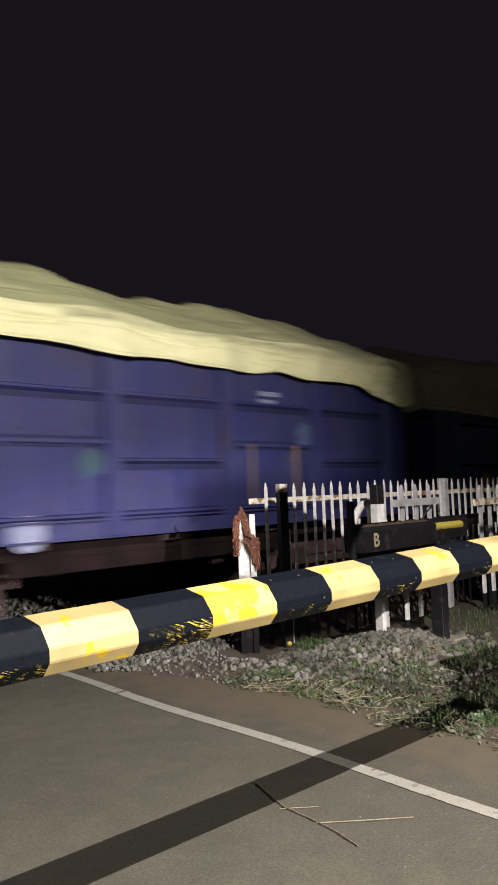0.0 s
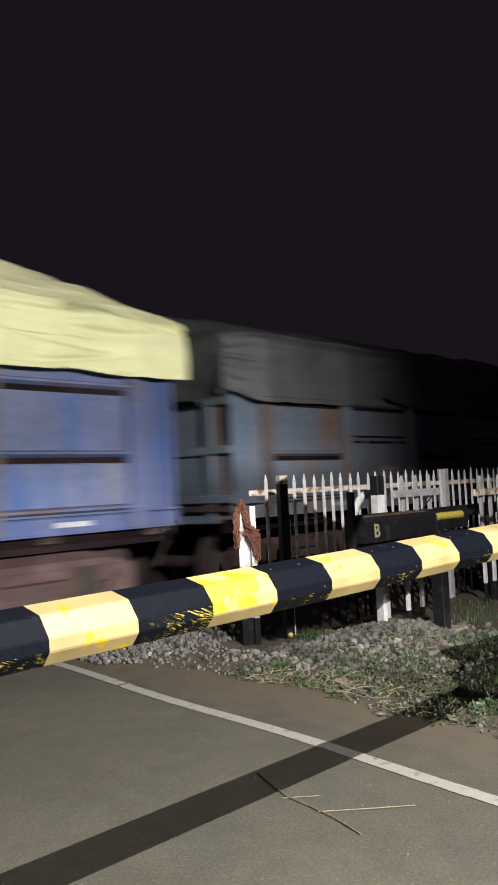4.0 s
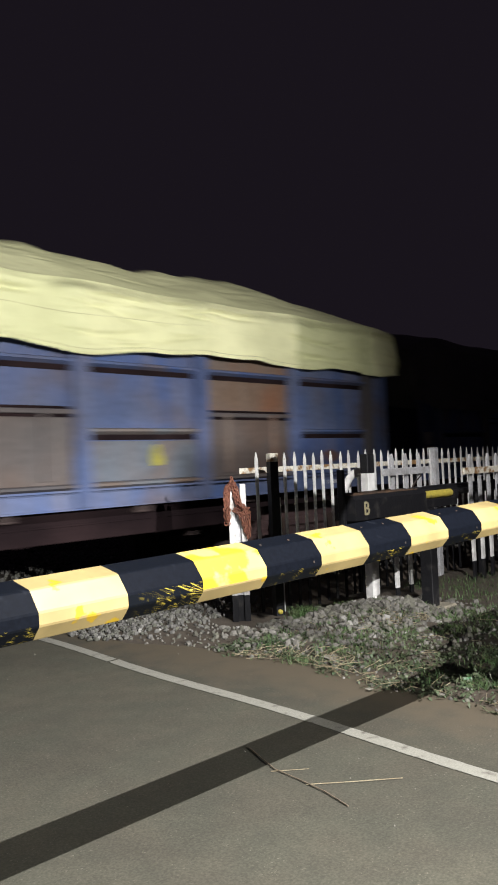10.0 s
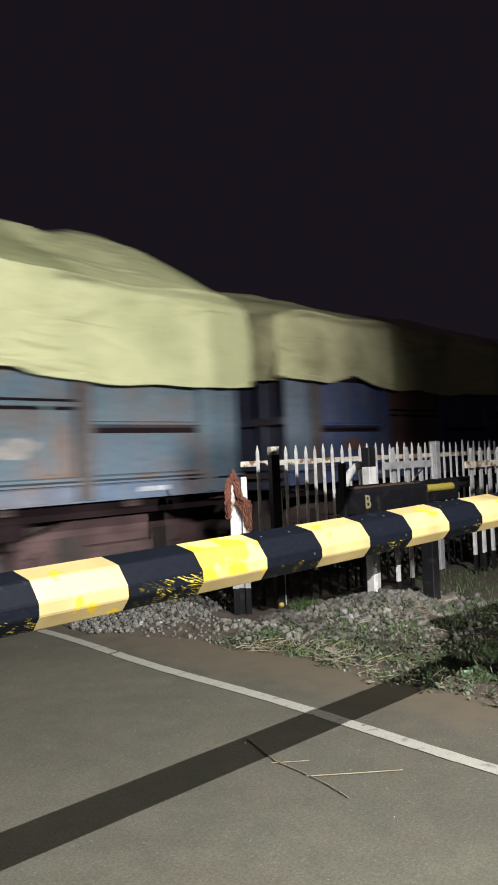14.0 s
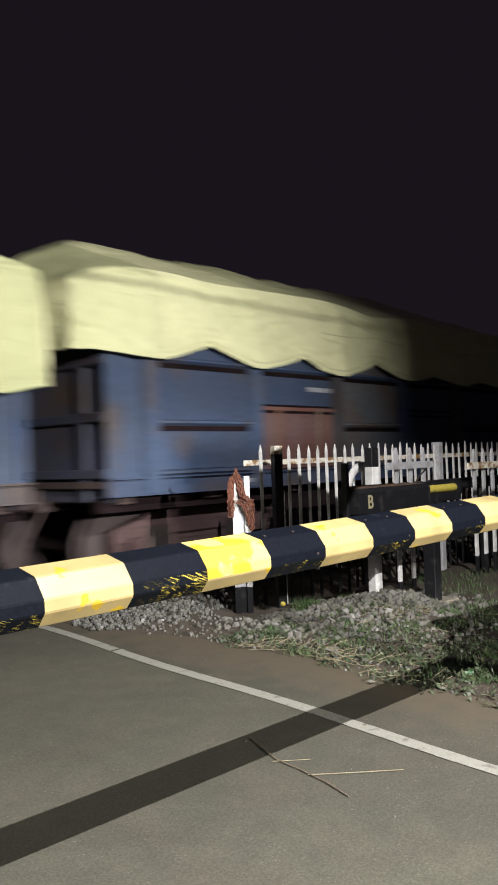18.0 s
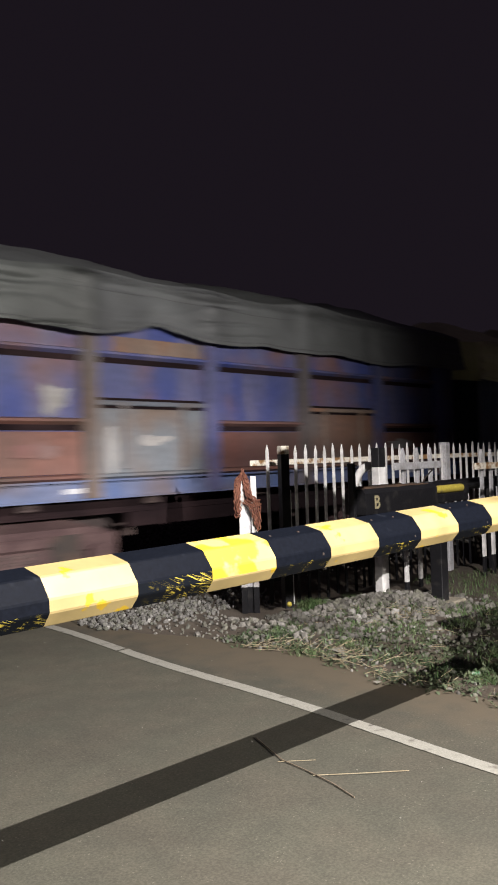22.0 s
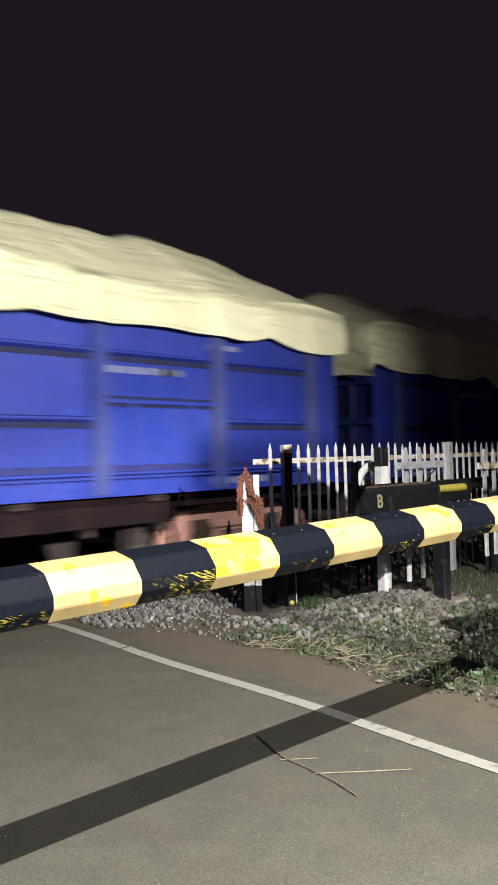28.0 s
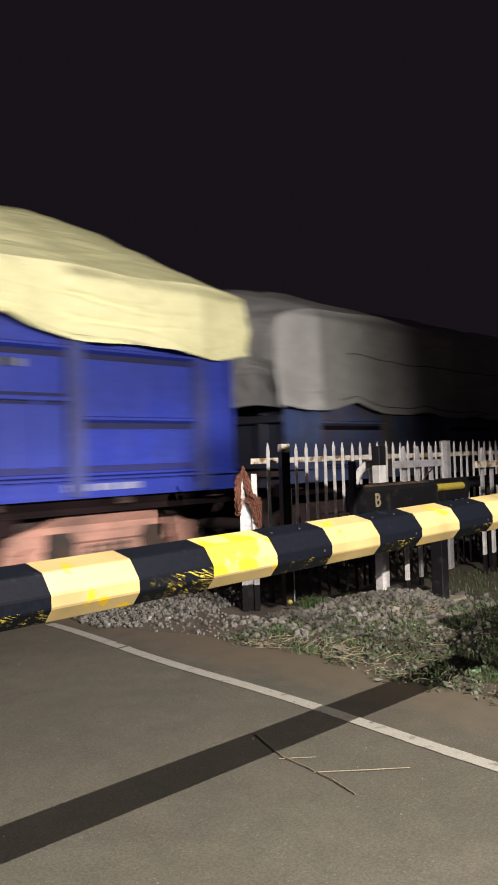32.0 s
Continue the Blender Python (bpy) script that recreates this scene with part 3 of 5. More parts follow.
shapes = stone_shapes(9, 3)
rng = random.Random(11)
spots = []
for _ in range(5200):
    x, y = 4.0 + 9.5 * rng.random() ** 1.3, rng.uniform(6.2, 10.2)
    r = rng.uniform(0.018, 0.042)
    spots.append((x, y, bed_z(x, y) + r * 0.25, r))
for _ in range(5200):
    x, y = 4.2 + 12.0 * rng.random(), rng.uniform(10.2, 16.5)
    r = rng.uniform(0.03, 0.06)
    spots.append((x, y, bed_z(x, y) + r * 0.25, r))
for _ in range(1300):
    x, y = rng.gauss(5.0, 0.75), rng.gauss(6.12, 0.33)
    if x > line_x(y) + 0.22 + 0.8 * max(0.0, 6.0 - y) and y < 6.6 and math.hypot(x - 5.8, y - 5.35) > 0.3:
        r = rng.uniform(0.010, 0.036)
        spots.append((x, y, max(ground_z(x, y), 0.0) + r * 0.3, r))
M["ballast"] = island_stone("ballast", (0.05, 0.048, 0.045), (0.112, 0.108, 0.102), (0.25, 0.245, 0.23))
tagged(scatter("ballast", spots, shapes, M["ballast"], 1), "grey crushed stone ballast along the track", "ballast", kind="stuff")
spots = []


def bare(x, y):
    """The trodden strip at the foot of the fence, and round the chained post, has no stones."""
    return y > 4.95 + 0.12 * math.sin(3 * x) and x > 6.0 or math.hypot(x - 5.85, y - 5.4) < 0.28


for _ in range(620):
    x, y = rng.gauss(6.85, 0.42), rng.gauss(4.45, 0.33)
    if x > verge_x(y) + 0.25 and not bare(x, y):
        r = rng.uniform(0.018, 0.058)
        spots.append((x, y, ground_z(x, y) + r * 0.2, r))
for _ in range(330):
    x, y = rng.gauss(5.75, 0.42), rng.gauss(4.55, 0.38)
    if x > verge_x(y) + 0.15 and not bare(x, y):
        r = rng.uniform(0.012, 0.05)
        spots.append((x, y, ground_z(x, y) + r * 0.2, r))
for _ in range(170):
    x, y = rng.gauss(6.1, 0.5), rng.gauss(3.8, 0.4)
    if x > verge_x(y) + 0.3:
        r = rng.uniform(0.012, 0.04)
        spots.append((x, y, ground_z(x, y) + r * 0.2, r))
for _ in range(2100):
    x, y = rng.uniform(4.5, 7.8), rng.uniform(2.0, 5.6)
    if x > verge_x(y) + 0.12 and not bare(x, y):
        r = rng.uniform(0.006, 0.024)
        spots.append((x, y, ground_z(x, y) + r * 0.2, r))
M["rubble"] = island_stone("rubble", (0.062, 0.057, 0.050), (0.125, 0.118, 0.106), (0.235, 0.228, 0.215))
tagged(scatter("rubble", spots, shapes, M["rubble"], 2), "grey-brown rubble stones heaped on the verge", "rubble", kind="stuff")
spots = []
for _ in range(45):
    x, y = rng.uniform(-1.0, 4.6), rng.uniform(1.0, 6.4)
    r = rng.uniform(0.003, 0.006)
    spots.append((x, y, 0.002, r))
tagged(scatter("grit", spots, shapes, M["litter"], 5), "pale grit scattered on the asphalt", "grit", kind="stuff")


def blades(name, clumps, material, seed, wide=0.006, leafy=False):
    """Tufts of bent blades: each clump is x, y, radius, height, count."""
    rg = random.Random(seed)
    V, F = [], []
    for cx, cy, rad, high, count in clumps:
        for _ in range(count):
            a, d = rg.uniform(0, 6.28), rad * math.sqrt(rg.random())
            x, y = cx + d * math.cos(a), cy + d * math.sin(a)
            if x < verge_x(y) + 0.02:
                continue
            z = ground_z(x, y) - 0.005
            h, lean, w = high * rg.uniform(0.35, 1.1), rg.uniform(0.2, 1.6), wide * rg.uniform(0.5, 1.3)
            b = rg.uniform(0, 6.28)
            dx, dy, sx, sy = math.cos(b), math.sin(b), -math.sin(b), math.cos(b)
            k = len(V)
            if leafy:
                for f, ww in ((0, 0.2), (0.5, 1.0), (1.0, 0.1)):
                    for s in (-1, 1):
                        V.append((x + dx * lean * h * f * 1.2 + sx * w * ww * s, y + dy * lean * h * f * 1.2 + sy * w * ww * s, z + h * (0.25 + 0.75 * f * (1.2 - 0.5 * f))))
            else:
                for f, ww in ((0, 1.0), (0.55, 0.75), (1.0, 0.08)):
                    for s in (-1, 1):
                        V.append((x + dx * lean * h * f * f + sx * w * ww * s, y + dy * lean * h * f * f + sy * w * ww * s, z + h * f * (1 - 0.25 * lean * f)))
            F += [(k, k + 1, k + 3, k + 2), (k + 2, k + 3, k + 5, k + 4)]
    me = bpy.data.meshes.new(name)
    me.from_pydata(V, [], F)
    me.materials.append(material)
    return new(name, me)


rng = random.Random(21)
tufts = [(6.28, 5.0, 0.13, 0.11, 460), (6.1, 4.95, 0.10, 0.05, 120), (6.72, 4.82, 0.09, 0.08, 220), (6.45, 4.4, 0.2, 0.05, 120), (8.2, 4.3, 0.4, 0.09, 260), (8.9, 4.2, 0.5, 0.10, 300), (8.8, 4.9, 0.5, 0.10, 260), (9.8, 4.4, 0.6, 0.10, 260), (7.5, 3.7, 0.3, 0.08, 200), (7.0, 3.6, 0.3, 0.08, 200)]
tufts += [(rng.uniform(4.75, 7.4), rng.uniform(1.6, 4.6), rng.uniform(0.05, 0.14), rng.uniform(0.03, 0.08), rng.randint(20, 70)) for _ in range(240)]
tagged(blades("grass", tufts, M["grass"], 31, 0.0032), "short green grass tufts on the stony verge", "grass", kind="stuff")
herbs = [(verge_x(y) + 0.1 + abs(rng.gauss(0, 0.75)), y, rng.uniform(0.05, 0.14), rng.uniform(0.02, 0.06), rng.randint(8, 22)) for y in [rng.uniform(1.6, 4.75) for _ in range(300)]]
herbs += [(rng.uniform(4.9, 6.2), rng.uniform(1.9, 2.9), 0.14, rng.uniform(0.05, 0.11), 28) for _ in range(12)]
tagged(blades("weeds", herbs, M["weed"], 32, 0.010, True), "low broad-leaved green weeds among the stones", "weeds", kind="stuff")

# bent dry stalks, thickest along the front edge of the verge
bm = bmesh.new()
for n in range(215):
    if n < 105:
        y = rng.choice((rng.gauss(3.55, 0.22), rng.gauss(3.45, 0.3), rng.gauss(4.15, 0.18), rng.uniform(1.8, 4.6)))
        x = verge_x(y) + 0.10 + abs(rng.gauss(0, 0.17))
    elif n < 155:
        x, y = rng.gauss(6.35, 0.22), rng.gauss(3.95, 0.10)
    else:
        x, y = rng.uniform(4.8, 7.0), rng.uniform(2.4, 4.6)
    a, l, r = rng.uniform(-0.5, 2.2), rng.uniform(0.05, 0.30), rng.uniform(0.0011, 0.0026)
    z = ground_z(x, y) + rng.uniform(0.006, 0.03)
    p = (x, y, z)
    for _ in range(3):
        a += rng.uniform(-0.5, 0.5)
        px, py = p[0] + l / 3 * math.cos(a), p[1] + l / 3 * math.sin(a)
        nxt = (px, py, max(0.0, ground_z(px, py)) + rng.uniform(0.006, 0.035))
        tube(bm, p, nxt, r, 4)
        p = nxt
tagged(new("straw", mesh_from(bm, "straw", M["straw"])), "dry yellow straw strewn over the verge", "straw", kind="stuff")


def stick(name, pts, r, material, label, category):
    bm = bmesh.new()
    for a, b in zip(pts, pts[1:]):
        tube(bm, a, b, r, 6, r * 0.85)
    return tagged(new(name, mesh_from(bm, name, material)), label, category)


stick("twig", [(3.22, 2.97, 0.006), (3.06, 2.66, 0.008), (3.03, 2.50, 0.007), (2.98, 2.30, 0.008), (2.915, 2.13, 0.006)], 0.0038, M["twig"], "thin brown twig lying on the asphalt", "twig")
stick("straw_stalk", [(3.00, 2.42, 0.006), (3.16, 2.25, 0.008), (3.316, 2.105, 0.006)], 0.0022, M["straw"], "pale dry stalk lying on the asphalt", "straw")
stick("straw_stalk", [(3.03, 2.66, 0.006), (3.16, 2.53, 0.006)], 0.0018, M["straw"], "pale dry stalk lying on the asphalt", "straw")
for x, y, s in ((4.47, 3.05, 0.018), (4.60, 2.60, 0.016), (5.0, 3.75, 0.045), (5.55, 3.95, 0.04), (4.9, 2.75, 0.03), (5.2, 4.3, 0.03)):
    bm = bmesh.new()
    bmesh.ops.create_grid(bm, x_segments=4, y_segments=4, size=s)
    for v in bm.verts:
        v.co.z = 0.35 * s * noise.noise(Vector((v.co.x * 30 + x * 9, v.co.y * 30, y))) + 0.012
        v.co.x *= 1.3
    bmesh.ops.solidify(bm, geom=bm.faces[:], thickness=0.002)
    ob = new("litter_scrap", mesh_from(bm, "litter_scrap", M["litter"]))
    ob.matrix_basis = pose(x, y, max(0.0, ground_z(x, y)), 0, 0, x * 200)
    tagged(ob, "crumpled pale scrap of litter on the verge", "litter", "scraps of litter")
bm = tube(bmesh.new(), (0, -0.025, 0), (0, 0.025, 0), 0.016, 14)
cup = empty("crushed_can", pose(4.93, 2.60, 0.03, 0, 0, 35), "crushed green and white can lying in the weeds", "can")
part("body", bm, M["can_green"], cup, smooth=False)
part("rim", tube(bmesh.new(), (0, -0.030, 0), (0, -0.025, 0), 0.017, 14), M["litter"], cup, "pale rim")
bm = bmesh.new()
bmesh.ops.create_icosphere(bm, subdivisions=2, radius=0.026)
fl = new("yellow_flower", mesh_from(bm, "yellow_flower", M["yellow"], True))
fl.location = (5.98, 5.03, 0.09)
tagged(fl, "small yellow blossom beside the chained post", "flower")


# ---- barrier boom ----
RIDGES = [(0.035, 0.085), (-0.060, 0.062), (-0.105, 0.0), (-0.105, -0.040), (-0.065, -0.085), (0.0, -0.085), (0.040, -0.045), (0.045, 0.060)]
OUTLINE = []
for i, p in enumerate(RIDGES):
    for q in (RIDGES[i - 1], RIDGES[(i + 1) % 8]):
        d = math.hypot(q[0] - p[0], q[1] - p[1])
        OUTLINE.append((p[0] + (q[0] - p[0]) * 0.004 / d, p[1] + (q[1] - p[1]) * 0.004 / d))
BOOM = Matrix.Translation((1.379, 2.173, 1.083)) @ pose(0, 0, 0, 0, -1.15, -2.7)
STRIPE = 0.3187
boom = empty("barrier_boom", BOOM, "lowered level crossing barrier in black and yellow bands", "barrier")
random.seed(8)
stripe_mesh = {}
for mat in ("boom_black", "boom_scratched", "boom_nicked", "boom_cream", "boom_yellow"):
    bm = prism(bmesh.new(), OUTLINE, "x", 0.0, STRIPE)
    bm.normal_update()
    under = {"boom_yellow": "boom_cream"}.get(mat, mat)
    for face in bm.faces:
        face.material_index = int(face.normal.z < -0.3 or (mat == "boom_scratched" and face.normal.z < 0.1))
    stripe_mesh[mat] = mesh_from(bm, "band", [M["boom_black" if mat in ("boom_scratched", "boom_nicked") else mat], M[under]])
bolt_bm = tube(bmesh.new(), (0, 0, 0), (0, 0, 0.004), 0.0055, 8)
bolt_mesh = mesh_from(bolt_bm, "bolt", M["steel"])
for i in range(-20, 11):
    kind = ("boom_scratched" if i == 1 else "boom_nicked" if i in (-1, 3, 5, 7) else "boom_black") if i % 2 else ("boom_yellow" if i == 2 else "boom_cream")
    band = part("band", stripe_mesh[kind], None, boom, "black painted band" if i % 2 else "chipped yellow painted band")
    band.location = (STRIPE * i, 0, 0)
    if i % 2 == 1 and i >= 3:
        for bx, y, z, rx in ((0.05, -0.030, 0.068, 14), (0.21, -0.030, 0.068, 14), (0.27, -0.103, -0.02, 88)):
            b = part("bolt", bolt_mesh, None, band)
            b.matrix_basis = pose(bx, y, z, rx)

# pivot stand and counterweight that carry the boom
stand = empty("barrier_stand", pose(4.86, 2.03, 0, 0, 0, -2.7), "black steel stand of the barrier with counterweight", "barrier stand")
part("footing", boxes(((-0.2, -0.2, -0.1), (0.2, 0.2, 0.04)), bevel=0.02), M["concrete"], stand, "concrete footing")
part("column", boxes(((-0.13, -0.13, 0.04), (0.13, 0.13, 0.93)), bevel=0.012), M["black"], stand)
part("cheek", boxes(((-0.16, -0.19, 0.9), (0.16, -0.165, 1.3)), bevel=0.006), M["black"], stand)
part("cheek", boxes(((-0.16, 0.165, 0.9), (0.16, 0.19, 1.3)), bevel=0.006), M["black"], stand)
part("shaft", tube(bmesh.new(), (0, -0.24, 1.15), (0, 0.24, 1.15), 0.03, 12), M["steel"], stand)
part("counterweight", boxes(((0.20, -0.24, 0.75), (1.25, 0.36, 1.5)), bevel=0.02), M["black"], stand, "heavy black counterweight")
part("tail_arm", boxes(((-0.28, -0.05, 1.08), (0.3, 0.05, 1.2)), bevel=0.006), M["black"], stand)


# ---- chained post ----
post = empty("chained_post", pose(5.87, 5.42, 0, 0, 0, -46), "black and white steel channel post with a rusty chain", "post")
for side in (-1, 1):
    for lo, hi, mat in ((0.0, 0.24, "black"), (0.24, 1.30, "dirty_white")):
        part("flange", boxes(((side * 0.085 - (0.055 if side > 0 else 0), -0.05, lo - (0.1 if lo == 0 else 0)), (side * 0.085 + (0 if side > 0 else 0.055), -0.042 + 0.02, hi)), bevel=0.002), M[mat], post)
part("web", boxes(((-0.03, -0.02, 0.24), (0.03, 0.01, 1.24)), bevel=0.002), M["grey"], post)
part("web", boxes(((-0.03, -0.02, -0.1), (0.03, 0.01, 0.24)), bevel=0.002), M["black"], post, "black painted foot")
chain = empty("chain", pose(5.87, 5.42, 0, 0, 0, -46), "rusty iron chain looped over the post", "chain")


def link(bm, m):
    """One oval link of round bar."""
    n, k, L, W, r = 12, 5, 0.021, 0.0135, 0.0052
    rings = []
    for i in range(n):
        a = 2 * math.pi * i / n
        c = Vector((W * math.cos(a), 0, L * math.sin(a)))
        o = Vector((math.cos(a), 0, math.sin(a)))
        rings.append([bm.verts.new(m @ (c + o * r * math.cos(2 * math.pi * j / k) + Vector((0, 1, 0)) * r * math.sin(2 * math.pi * j / k))) for j in range(k)])
    for i in range(n):
        for j in range(k):
            bm.faces.new((rings[i][j], rings[(i + 1) % n][j], rings[(i + 1) % n][(j + 1) % k], rings[i][(j + 1) % k]))


bm = bmesh.new()
link(bm, Matrix.Identity(4))
link_mesh = mesh_from(bm, "link", M["chain"], True)
random.seed(5)


def hang(points, step=0.031):
    """Lays links along a line of points, each turned a quarter from the last."""
    pts = [Vector(p) for p in points]
    fine = []
    for a, b in zip(pts, pts[1:]):
        n = max(1, int((b - a).length / 0.004))
        fine += [a.lerp(b, i / n) for i in range(n)]
    run, last, k = 0.0, None, 0
    for a, b in zip(fine, fine[1:]):
        run += (b - a).length
        if last is None or run >= step:
            q = (b - a).to_track_quat("Z", "Y").to_matrix().to_4x4()
            o = part("link", link_mesh, None, chain)
            o.matrix_basis = Matrix.Translation(a) @ q @ pose(0, 0, 0, 0, 0, 90 * (k % 2) + random.uniform(-25, 25))
            run, last, k = 0.0, a, k + 1


for i in range(8):
    dx, dd = random.uniform(-0.03, 0.015), random.uniform(-0.02, 0.12)
    hang([(-0.09 + dx, -0.07 - 0.012 * i, 0.93 + dd), (-0.095 + dx, -0.07, 1.12), (-0.08 + dx, -0.06, 1.26), (-0.045, -0.05 - 0.006 * i, 1.318 + 0.006 * i), (-0.01 + dx, -0.06, 1.27), (0.01 + dx, -0.075, 1.15), (0.045 + dx, -0.08 - 0.01 * i, 1.07)])
for i in range(5):
    dx, dd = 0.022 * i, random.uniform(-0.09, 0.03)
    hang([(-0.02 + dx, -0.085, 1.06 + 0.008 * i), (0.02 + dx, -0.095, 1.0), (0.05 + dx * 0.7, -0.085, 0.92), (0.075 + dx * 0.3, -0.08, 0.84 + dd)])
hang([(-0.03, -0.1, 1.05), (0.03, -0.11, 1.06), (0.10, -0.09, 1.07), (0.115, -0.06, 1.03), (0.06, -0.1, 1.01), (-0.02, -0.1, 1.03)])


# ---- picket fence ----
FENCE_Y = 5.5
fence = empty("picket_fence", pose(0, FENCE_Y, 0), "white pointed picket fence along the railway", "fence")
bm = prism(bmesh.new(), [(-0.0215, 0.62), (0.0215, 0.62), (0.0215, 1.53), (0.0, 1.60), (-0.0215, 1.53)], "y", -0.005, 0.005)
foot_faces = len(bm.faces)
box(bm, (-0.0215, -0.005, -0.05), (0.0215, 0.005, 0.62))
bm.faces.ensure_lookup_table()
for face in bm.faces[foot_faces:]:
    face.material_index = 1
picket_mesh = mesh_from(bm, "picket", [M["white"], M["black"]])
random.seed(12)
n = 0
x = 6.28
while x < 24:
    if not (6.40 < x < 6.60):
        o = part("picket", picket_mesh, None, fence)
        o.matrix_basis = pose(x + random.uniform(-0.006, 0.006), random.uniform(-0.003, 0.003), random.uniform(-0.02, 0.012), 0, random.uniform(-0.6, 0.6), 0)
    x += 0.43 if n == 0 else 0.1692
    n += 1
for z, t in ((1.42, 0.028), (0.42, 0.028)):
    for x0, x1, mat in ((6.03, 6.62, "rusty_white"), (6.62, 9.765, "rusty_white"), (9.885, 24.0, "rusty_white")):
        part("fence_rail", boxes(((x0, 0.009, z - t), (x1, 0.024, z + t)), bevel=0.003), M[mat], fence, "chipped white rail")
part("fence_post", boxes(((9.77, -0.055, -0.1), (9.88, 0.055, 1.60)), bevel=0.008), M["grey"], fence, "stout grey end post")
part("fence_post", boxes(((15.4, -0.07, -0.1), (15.54, 0.07, 1.62)), bevel=0.008), M["white"], fence)

black_post = empty("marker_post", pose(6.16, 5.20, 0, 0, 0, -20), "slim black steel post with white tip", "post")
part("shaft", boxes(((-0.045, -0.04, -0.1), (0.045, 0.04, 1.50)), bevel=0.004), M["black"], black_post)
part("cap", boxes(((-0.046, -0.041, 1.50), (0.046, 0.041, 1.58)), bevel=0.004), M["rusty_white"], black_post, "white painted tip")
part("edge_strip", boxes(((0.046, -0.044, 0.05), (0.052, -0.03, 1.15)), bevel=0.001), M["white"], black_post, "thin white edge")

gate_post = empty("gate_post", pose(7.58, 5.05, 0, 0, 0, -8), "square concrete post painted white with black top", "post")
part("shaft", boxes(((-0.056, -0.056, -0.1), (0.056, 0.056, 1.33)), bevel=0.008), M["white"], gate_post)
part("cap", boxes(((-0.057, -0.057, 1.33), (0.057, 0.057, 1.54)), bevel=0.008), M["black"], gate_post, "black painted top")

# white hand wheel behind the post
wheel = empty("hand_wheel", pose(7.87, 5.36, 1.02), "white cast hand wheel of the old gate winch", "wheel")
bm = bmesh.new()
R, r = 0.32, 0.052
rings = []
for i in range(28):
    a = 2 * math.pi * i / 28
    rings.append([bm.verts.new(((R + r * math.cos(b)) * math.cos(a), 0.6 * r * math.sin(b), (R + r * math.cos(b)) * math.sin(a))) for b in [2 * math.pi * j / 8 for j in range(8)]])
for i in range(28):
    for j in range(8):
        bm.faces.new((rings[i][j], rings[i][(j + 1) % 8], rings[(i + 1) % 28][(j + 1) % 8], rings[(i + 1) % 28][j]))
part("rim", bm, M["white"], wheel, smooth=True)
for a in range(0, 360, 72):
    part("spoke", tube(bmesh.new(), (0, 0, 0), (0.33 * math.cos(radians(a + 20)), 0, 0.33 * math.sin(radians(a + 20))), 0.022, 8), M["white"], wheel)
part("hub", tube(bmesh.new(), (0, -0.05, 0), (0, 0.05, 0), 0.045, 12), M["white"], wheel)
part("bracket", boxes(((-0.02, 0.03, -1.04), (0.02, 0.06, 0.0)), bevel=0.003), M["black"], wheel, "black stay")

# short picket panels of the old side gate
def panel(label, x0, x1, y, top, count, rail_mat, base):
    g = empty("side_gate", pose(x0, y, 0), label, "gate", "old side gates")
    for i in range(count):
        px = 0.12 + (x1 - x0 - 0.24) * i / max(1, count - 1)
        for lo, hi, mat in ((-0.06, base, "black"), (base, 0.86, "white"), (0.86, top - 0.14, "grey")):
            part("slat", boxes(((px - 0.03, -0.014, lo), (px + 0.03, 0.014, hi)), bevel=0.002), M[mat], g)
        part("slat_tip", prism(bmesh.new(), [(px - 0.03, top - 0.14), (px + 0.03, top - 0.14), (px + 0.03, top - 0.05), (px, top + 0.03), (px - 0.03, top - 0.05)], "y", -0.014, 0.014), M["grey"], g)
    part("top_rail", boxes(((-0.12, -0.05, top - 0.21), (x1 - x0 + 0.05, -0.018, top - 0.13)), bevel=0.003), M[rail_mat], g, "weathered rail")


panel("short grey and white picket panel beside the winch", 7.80, 8.62, 4.95, 1.50, 3, "grey", 0.05)
panel("white picket gate panel with a rusted rail", 9.15, 10.6, 4.70, 1.46, 6, "rusty_white", 0.20)


# ---- winch machine ----
winch = empty("gate_winch", pose(7.35, 4.22, 0), "black steel gate winch on a square column", "winch")
part("footing", boxes(((-0.20, -0.16, -0.2), (0.26, 0.16, 0.0)), bevel=0.02), M["concrete"], winch, "mossy concrete footing")
part("column", boxes(((-0.064, -0.064, -0.02), (0.064, 0.064, 0.97)), bevel=0.006), M["black"], winch)
bm = prism(bmesh.new(), [(-0.11, 0.95), (0.11, 0.95), (0.11, 1.13), (0.08, 1.17), (-0.08, 1.17), (-0.11, 1.13)], "x", -1.40, -0.18)
part("gear_box", bm, M["black"], winch)
lid = boxes(((-1.38, -0.085, 1.17), (-0.30, 0.085, 1.178)), ((-1.36, -0.075, 1.178), (-0.55, -0.06, 1.19)), ((-1.36, 0.06, 1.178), (-0.55, 0.075, 1.19)))
part("lid", lid, M["rusty_lid"], winch, "rusty sheet lid")
part("end_plate", boxes(((-1.46, -0.03, 0.90), (-1.42, 0.03, 1.40)), bevel=0.004), M["black"], winch)
part("base_beam", boxes(((-1.3, -0.06, 0.88), (0.4, 0.06, 0.95)), bevel=0.005), M["black"], winch)
part("carrier_beam", boxes(((-0.16, -0.05, 0.97), (0.56, 0.05, 1.058)), bevel=0.005), M["black"], winch)
part("rear_shaft", tube(bmesh.new(), (0.36, 0.75, 1.07), (3.3, 0.75, 1.07), 0.07, 14), M["black"], winch, "black painted shaft housing")
